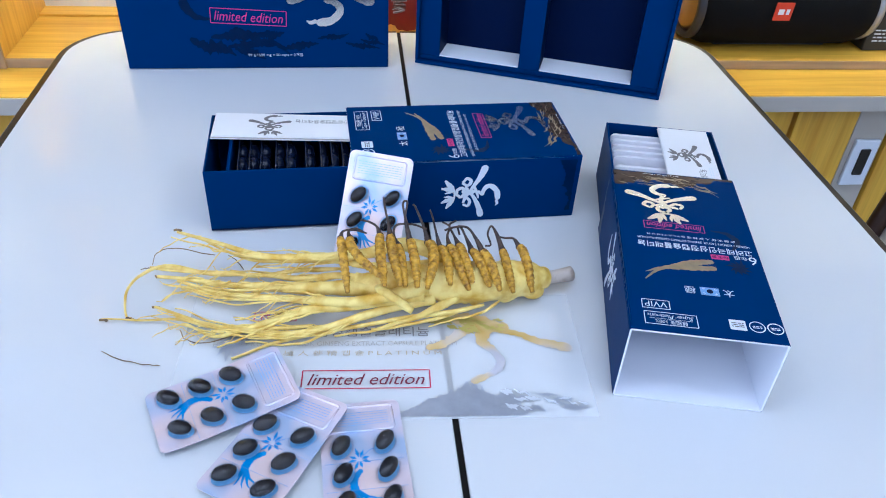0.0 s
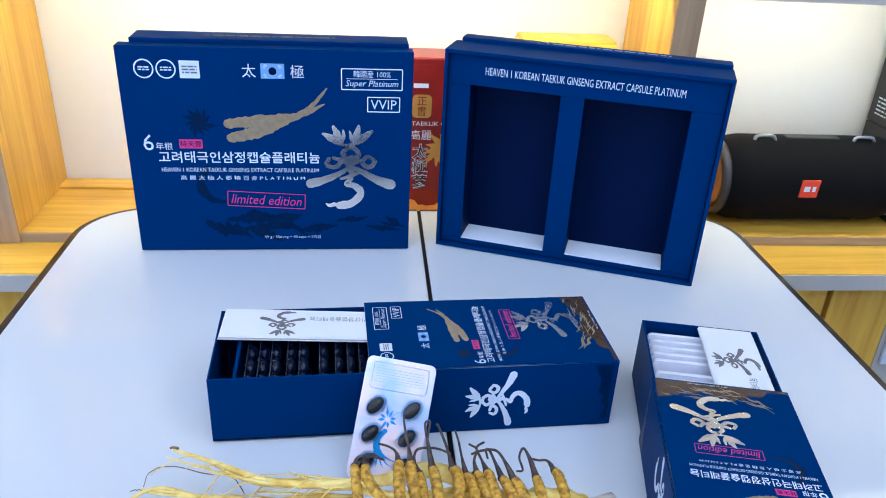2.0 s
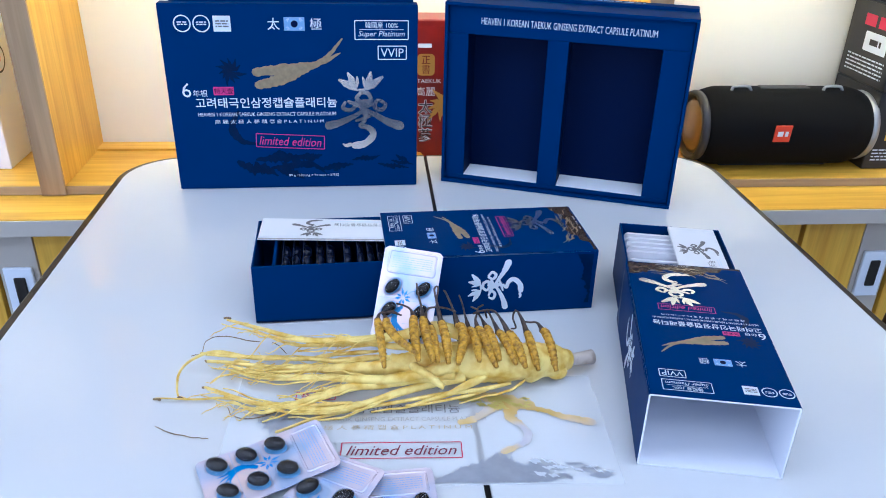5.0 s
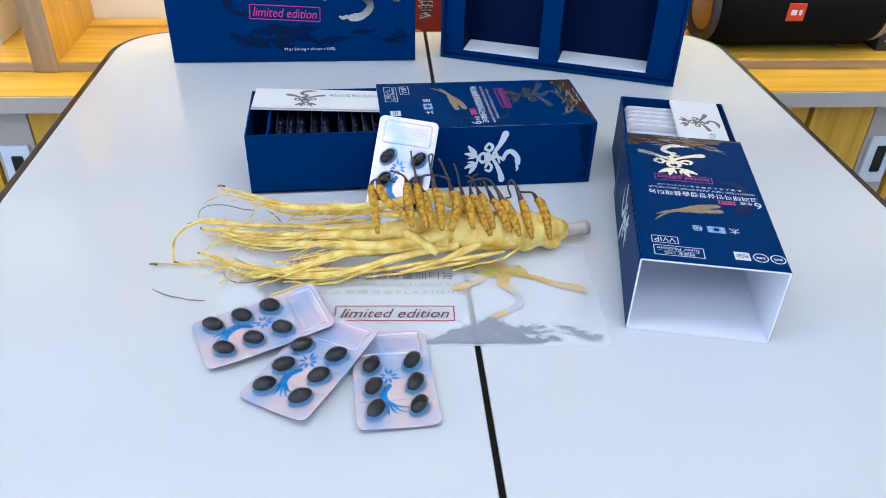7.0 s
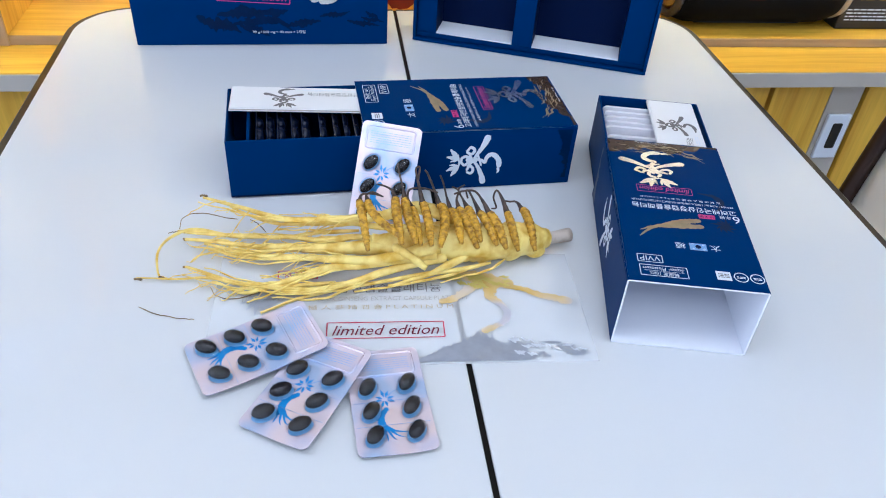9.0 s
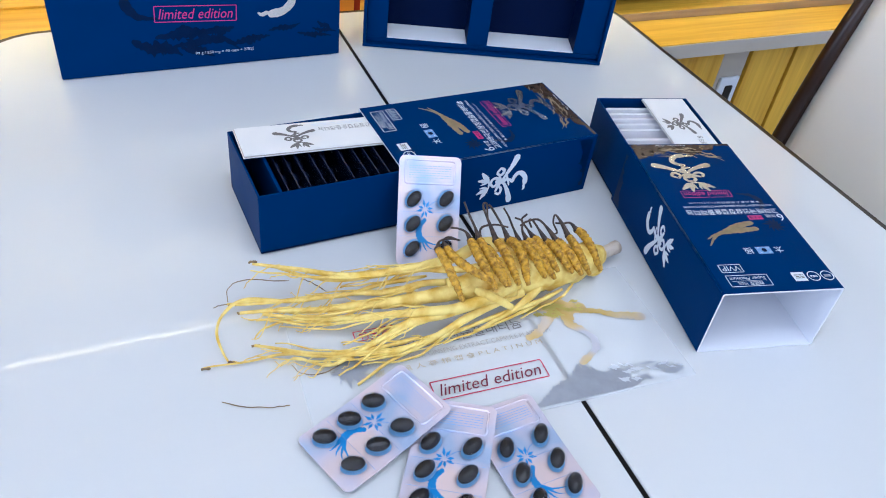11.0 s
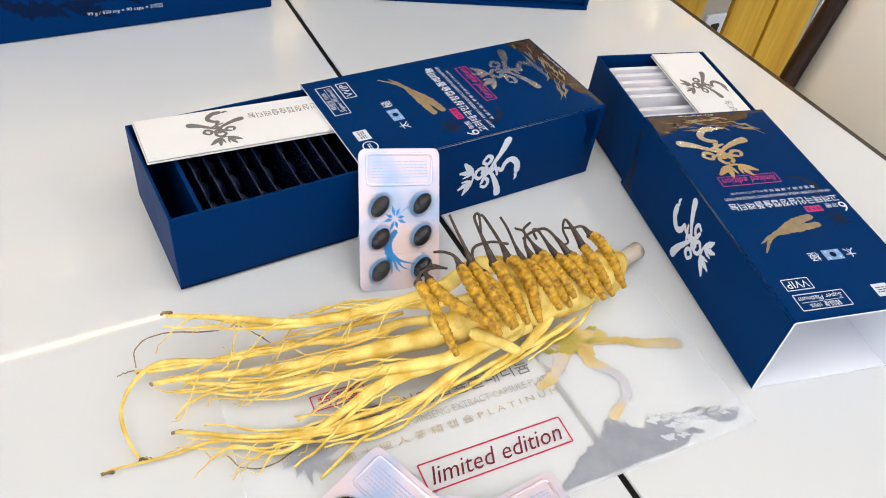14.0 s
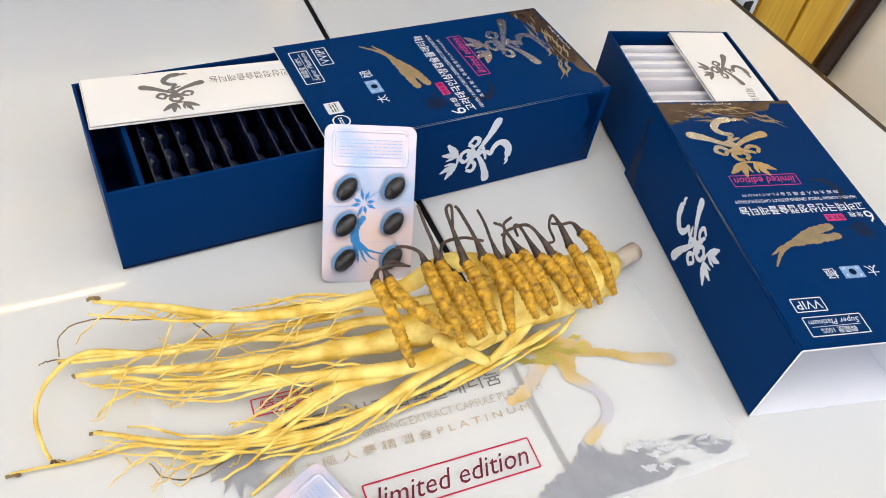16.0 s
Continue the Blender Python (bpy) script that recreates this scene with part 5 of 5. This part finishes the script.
# the larger legs
LEGS = (
    ([(0.075, 0.4450, 0.036), (0.044, 0.4500, 0.043), (0.018, 0.4430, 0.041), (-0.020, 0.4460, 0.035), (-0.058, 0.4560, 0.030), (-0.090, 0.4710, 0.030), (-0.120, 0.4810, 0.034)], 0.0066, 0.0010),
    ([(0.070, 0.4430, 0.030), (0.045, 0.4370, 0.034), (0.019, 0.4390, 0.033), (-0.010, 0.4510, 0.029), (-0.041, 0.4570, 0.024), (-0.071, 0.4650, 0.020), (-0.101, 0.4840, 0.022)], 0.0044, 0.0008),
    ([(0.050, 0.4340, 0.026), (0.025, 0.4340, 0.024), (-0.003, 0.4430, 0.021), (-0.032, 0.4450, 0.017), (-0.058, 0.4550, 0.013), (-0.086, 0.4590, 0.011), (-0.139, 0.4680, 0.010)], 0.0040, 0.0008),
    ([(0.045, 0.4270, 0.026), (0.026, 0.4245, 0.025), (-0.003, 0.4280, 0.022), (-0.028, 0.4330, 0.018), (-0.057, 0.4390, 0.015), (-0.087, 0.4480, 0.011), (-0.134, 0.4595, 0.009)], 0.0092, 0.0012),
    ([(0.058, 0.4170, 0.031), (0.038, 0.4110, 0.030), (0.011, 0.4080, 0.026), (-0.017, 0.4150, 0.022), (-0.047, 0.4240, 0.017), (-0.079, 0.4340, 0.012), (-0.119, 0.4550, 0.008)], 0.0064, 0.0011),
    ([(0.056, 0.4160, 0.026), (0.033, 0.4120, 0.025), (0.001, 0.4110, 0.020), (-0.025, 0.4130, 0.015), (-0.049, 0.4080, 0.010), (-0.071, 0.4020, 0.007), (-0.088, 0.4000, 0.005), (-0.107, 0.4130, 0.004)], 0.0062, 0.0007),
    ([(0.064, 0.4170, 0.020), (0.042, 0.4120, 0.019), (0.015, 0.4060, 0.015), (-0.013, 0.3985, 0.011), (-0.041, 0.3975, 0.008), (-0.083, 0.4070, 0.007), (-0.130, 0.4280, 0.007)], 0.0046, 0.0010),
)
for ctrl, r0, r1 in LEGS:
    strand("leg_root", ctrl, r0, r1, n=44, sides=14, thin=False)
# short stubs that cross the front of the body
strand("stub_root", [(0.024, 0.4150, 0.0335), (0.034, 0.4065, 0.0320), (0.048, 0.4000, 0.0240)], 0.0044, 0.0026, n=16, sides=10)
strand("stub_root", [(0.082, 0.4180, 0.0200), (0.062, 0.4085, 0.0170), (0.046, 0.4040, 0.0120), (0.020, 0.3990, 0.0080)], 0.0040, 0.0012, n=20, sides=10)

# single rootlets with a line of their own
for ctrl, r0, r1 in (
    (((0.100, 0.4160, 0.014), (0.075, 0.4090, 0.014), (0.041, 0.4060, 0.012), (0.009, 0.4020, 0.009), (-0.029, 0.3960, 0.006), (-0.051, 0.3900, 0.005), (-0.072, 0.3800, 0.004)), 0.0022, 0.0010),
    (((-0.020, 0.4040, 0.009), (-0.039, 0.4030, 0.008), (-0.070, 0.4050, 0.006), (-0.102, 0.4150, 0.005), (-0.130, 0.4190, 0.004), (-0.165, 0.4210, 0.003)), 0.0021, 0.0006),
    (((-0.060, 0.4550, 0.013), (-0.097, 0.4600, 0.011), (-0.128, 0.4700, 0.011), (-0.145, 0.4600, 0.011), (-0.152, 0.4450, 0.009), (-0.151, 0.4310, 0.006), (-0.148, 0.4220, 0.003)), 0.0020, 0.0007),
    (((-0.050, 0.4380, 0.014), (-0.077, 0.4340, 0.010), (-0.106, 0.4440, 0.008), (-0.123, 0.4420, 0.006), (-0.128, 0.4380, 0.003)), 0.0014, 0.0005),
    (((0.000, 0.4470, 0.024), (-0.034, 0.4540, 0.017), (-0.063, 0.4540, 0.013), (-0.096, 0.4620, 0.011), (-0.141, 0.4690, 0.010)), 0.0022, 0.0008),
    (((0.090, 0.4160, 0.012), (0.060, 0.4050, 0.010), (0.030, 0.4000, 0.008), (-0.005, 0.3960, 0.006)), 0.0018, 0.0007),
    (((0.112, 0.4200, 0.014), (0.098, 0.4120, 0.010), (0.078, 0.4075, 0.008), (0.060, 0.4040, 0.006)), 0.0014, 0.0005),
):
    strand("rootlet", ctrl, r0, r1, n=32)
# rootlets that branch off the legs and run out beside them
for n, (ctrl, r0, r1) in enumerate(LEGS):
    line = spline(ctrl, 80)
    for k in range((4, 4, 4, 6, 7, 7, 7)[n]):
        i0 = rng.randint(16, 48)
        i1 = min(79, i0 + rng.randint(22, 40))
        off, lift = rng.choice((-1, 1)) * rng.uniform(0.003, 0.009), rng.uniform(-0.004, 0.003)
        p, e = line[i0], line[i1] + Vector((rng.uniform(-0.008, 0.004), off, lift))
        a = line[(2 * i0 + i1) // 3] + Vector((0, 0.35 * off, 0.3 * lift))
        b = line[(i0 + 2 * i1) // 3] + Vector((0, 0.95 * off + rng.uniform(-0.002, 0.002), 0.7 * lift))
        e.z, b.z = max(0.003, e.z), max(0.003, b.z)
        strand("rootlet", [p, a, b, e], rng.uniform(0.0008, 0.0019), rng.uniform(0.0003, 0.0006), n=28, sides=8)
# fine side roots that cross between the larger ones
for k in range(63):
    leg = LEGS[k % 7]
    x0, y0, z0 = spline(leg[0], 60)[rng.randint(24, 56)] + Vector((0, 0, 0.4 * leg[1]))
    ln, sl = rng.uniform(0.012, 0.036), rng.uniform(-0.60, 0.60)
    x1, y1 = max(-0.146, x0 - ln), min(0.484, max(0.396, y0 + sl * ln))
    z1 = max(0.003, z0 - rng.uniform(0.002, 0.012))
    strand("side_root", [(x0, y0, z0), (0.6 * x0 + 0.4 * x1, y0 + rng.uniform(-0.004, 0.004), 0.5 * (z0 + z1) + 0.002), (0.2 * x0 + 0.8 * x1, 0.3 * y0 + 0.7 * y1 + rng.uniform(-0.004, 0.004), z1 + 0.001), (x1, y1, z1)], rng.uniform(0.0004, 0.0009), 0.00025, n=20, sides=6)
# dark hair-fine ends
for ctrl in (((-0.095, 0.4780, 0.014), (-0.106, 0.4820, 0.013), (-0.125, 0.4860, 0.015), (-0.138, 0.4810, 0.014), (-0.140, 0.4720, 0.010)), ((-0.072, 0.4600, 0.014), (-0.080, 0.4740, 0.013), (-0.086, 0.4800, 0.012)),
             ((-0.070, 0.4030, 0.004), (-0.090, 0.3960, 0.003), (-0.104, 0.3990, 0.003), (-0.110, 0.4080, 0.004)), ((-0.136, 0.4690, 0.009), (-0.143, 0.4740, 0.006), (-0.150, 0.4745, 0.004)),
             ((-0.158, 0.3920, 0.0015), (-0.145, 0.3840, 0.0015), (-0.128, 0.3790, 0.0015), (-0.118, 0.3775, 0.0015))):
    strand("hair_root", ctrl, 0.00050, 0.00030, GINSENG_TIP, n=18, sides=6)
for x, y, z in ((-0.1215, 0.4815, 0.035), (-0.1395, 0.4680, 0.010), (-0.1345, 0.4595, 0.009), (-0.1310, 0.4285, 0.007), (-0.1655, 0.4210, 0.003), (-0.1480, 0.4215, 0.003)):
    strand("brown_tip", [(x + 0.005, y - 0.001, z), (x + 0.002, y, z), (x - 0.001, y, z)], 0.0011, 0.0008, GINSENG_TIP, n=8)


# ---- caterpillar fungus laid over the root ----
def caterpillar(head, tail, bend, stalk, size):
    """A segmented ochre body from head to tail and a dark curling stalk from the head."""
    ob = thing("caterpillar_fungus", "dried ochre caterpillar fungus with a dark curled stalk", "caterpillar fungus", Matrix.Translation(tail), "caterpillar fungi on the root")
    h, t = Vector(head) - Vector(tail), Vector((0, 0, 0))
    mid = 0.5 * (h + t) + Vector(bend)
    n = 84
    pts = spline([h, h * 0.7 + mid * 0.3 + Vector(bend) * 0.4, mid, mid * 0.4, t], n)
    rings, seed = rng.randint(15, 19), rng.random() * 50
    radii = []
    for i in range(n):
        u = i / (n - 1)
        r = size * (0.78 + 0.30 * math.sin(math.pi * min(1, u * 1.25)) - 0.30 * max(0, u - 0.8) / 0.2)
        r *= 0.90 + 0.24 * abs(math.sin(math.pi * rings * u)) ** 0.7 + 0.08 * noise.noise(Vector((seed, u * 12, 0)))
        if i in (0, n - 1):
            r *= 0.55
        radii.append(r)
    body = tube(pts, radii, 14)
    for v in body.verts:
        v.co += Vector((1, 1, 1)) * 0.00035 * noise.noise((v.co + Vector(tail)) * 700)
    part("body", body, LARVA, ob, smooth=True)
    # little feet in a row on the underside
    for k in range(4):
        p = pts[int(n * (0.40 + 0.10 * k))]
        side = Vector((h.y, -h.x, 0)).normalized()
        foot = bmesh.new()
        bmesh.ops.create_icosphere(foot, subdivisions=1, radius=1)
        foot.transform(Matrix.Translation(p + side * size * 0.85) @ Matrix.Diagonal((size * 0.32, size * 0.32, size * 0.32, 1)))
        part("foot", foot, LARVA, ob, smooth=True)
    s = spline([h - (mid - h).normalized() * -0.001, *[h + Vector(p) for p in stalk]], 30)
    sr = [size * (0.80 - 0.48 * min(1, (i / 29) * 3) - 0.08 * i / 29) * (1 + 0.1 * noise.noise(Vector((seed, i * 0.7, 4)))) for i in range(30)]
    part("stalk", tube(s, sr, 10), STROMA, ob, "dark brown curled fungus stalk", smooth=True)
    cap = bmesh.new()
    bmesh.ops.create_icosphere(cap, subdivisions=2, radius=1)
    cap.transform(Matrix.Translation(h) @ Matrix.Diagonal((size * 0.95, size * 0.95, size * 0.95, 1)))
    part("head", cap, STROMA, ob, "dark brown head", smooth=True)
    return ob


S = 0.0030
caterpillar((0.0000, 0.4350, 0.0600), (0.0050, 0.3955, 0.0450), (0.000, 0.000, 0.003), ((0.002, 0.003, 0.004), (0.010, 0.004, 0.004), (0.018, 0.003, 0.002)), S * 0.9)
caterpillar((0.0065, 0.4350, 0.0600), (0.0285, 0.4000, 0.0530), (-0.004, -0.003, 0.002), ((-0.001, 0.004, 0.003), (0.004, 0.006, 0.004), (0.010, 0.004, 0.002)), S * 0.95)
caterpillar((0.0270, 0.4390, 0.0590), (0.0290, 0.3955, 0.0500), (-0.001, 0.000, 0.002), ((-0.002, 0.005, 0.004), (-0.007, 0.008, 0.006), (-0.013, 0.008, 0.008)), S)
caterpillar((0.0340, 0.4400, 0.0580), (0.0395, 0.3990, 0.0470), (-0.001, 0.000, 0.002), ((-0.001, 0.007, 0.006), (-0.003, 0.015, 0.012), (-0.004, 0.023, 0.017)), S)
caterpillar((0.0395, 0.4350, 0.0530), (0.0430, 0.4010, 0.0450), (0.000, 0.000, 0.001), ((-0.003, 0.006, 0.004), (-0.001, 0.012, 0.009), (0.010, 0.013, 0.009), (0.020, 0.010, 0.007)), S)
caterpillar((0.0475, 0.4385, 0.0550), (0.0510, 0.4020, 0.0430), (0.001, 0.000, 0.002), ((-0.002, 0.009, 0.008), (-0.004, 0.020, 0.017), (-0.001, 0.021, 0.018), (-0.003, 0.012, 0.011)), S)
caterpillar((0.0610, 0.4440, 0.0490), (0.0575, 0.4005, 0.0430), (0.004, 0.001, 0.002), ((-0.003, 0.008, 0.008), (-0.008, 0.018, 0.017), (-0.010, 0.020, 0.019)), S * 1.05)
caterpillar((0.0690, 0.4400, 0.0475), (0.0735, 0.4050, 0.0420), (0.002, 0.000, 0.002), ((-0.002, 0.008, 0.006), (-0.004, 0.016, 0.013), (-0.006, 0.022, 0.017)), S * 0.95)
caterpillar((0.0760, 0.4420, 0.0465), (0.0880, 0.4120, 0.0310), (0.000, 0.000, 0.003), ((-0.001, 0.007, 0.004), (0.001, 0.013, 0.008), (-0.004, 0.016, 0.010)), S)
caterpillar((0.0830, 0.4440, 0.0460), (0.0900, 0.4130, 0.0370), (0.000, 0.000, 0.002), ((-0.003, 0.006, 0.004), (-0.006, 0.012, 0.009), (-0.001, 0.014, 0.012)), S)
caterpillar((0.0920, 0.4400, 0.0440), (0.1020, 0.4115, 0.0340), (0.001, 0.000, 0.002), ((-0.003, 0.006, 0.005), (-0.007, 0.013, 0.011), (-0.009, 0.015, 0.010), (-0.008, 0.011, 0.006)), S)
caterpillar((0.0990, 0.4380, 0.0450), (0.1090, 0.4090, 0.0325), (0.001, 0.000, 0.002), ((-0.004, 0.007, 0.006), (-0.010, 0.014, 0.011), (-0.020, 0.014, 0.011), (-0.026, 0.012, 0.010)), S * 1.05)
caterpillar((0.1150, 0.4455, 0.0400), (0.1195, 0.4130, 0.0270), (0.000, 0.000, 0.002), ((-0.003, 0.008, 0.007), (-0.007, 0.013, 0.012), (-0.010, 0.009, 0.008), (-0.008, 0.004, 0.002), (-0.012, 0.004, 0.001)), S * 0.95)
caterpillar((0.1300, 0.4560, 0.0345), (0.1350, 0.4200, 0.0210), (0.001, 0.000, 0.004), ((-0.004, 0.005, 0.004), (-0.010, 0.006, 0.004), (-0.016, 0.008, 0.004)), S)
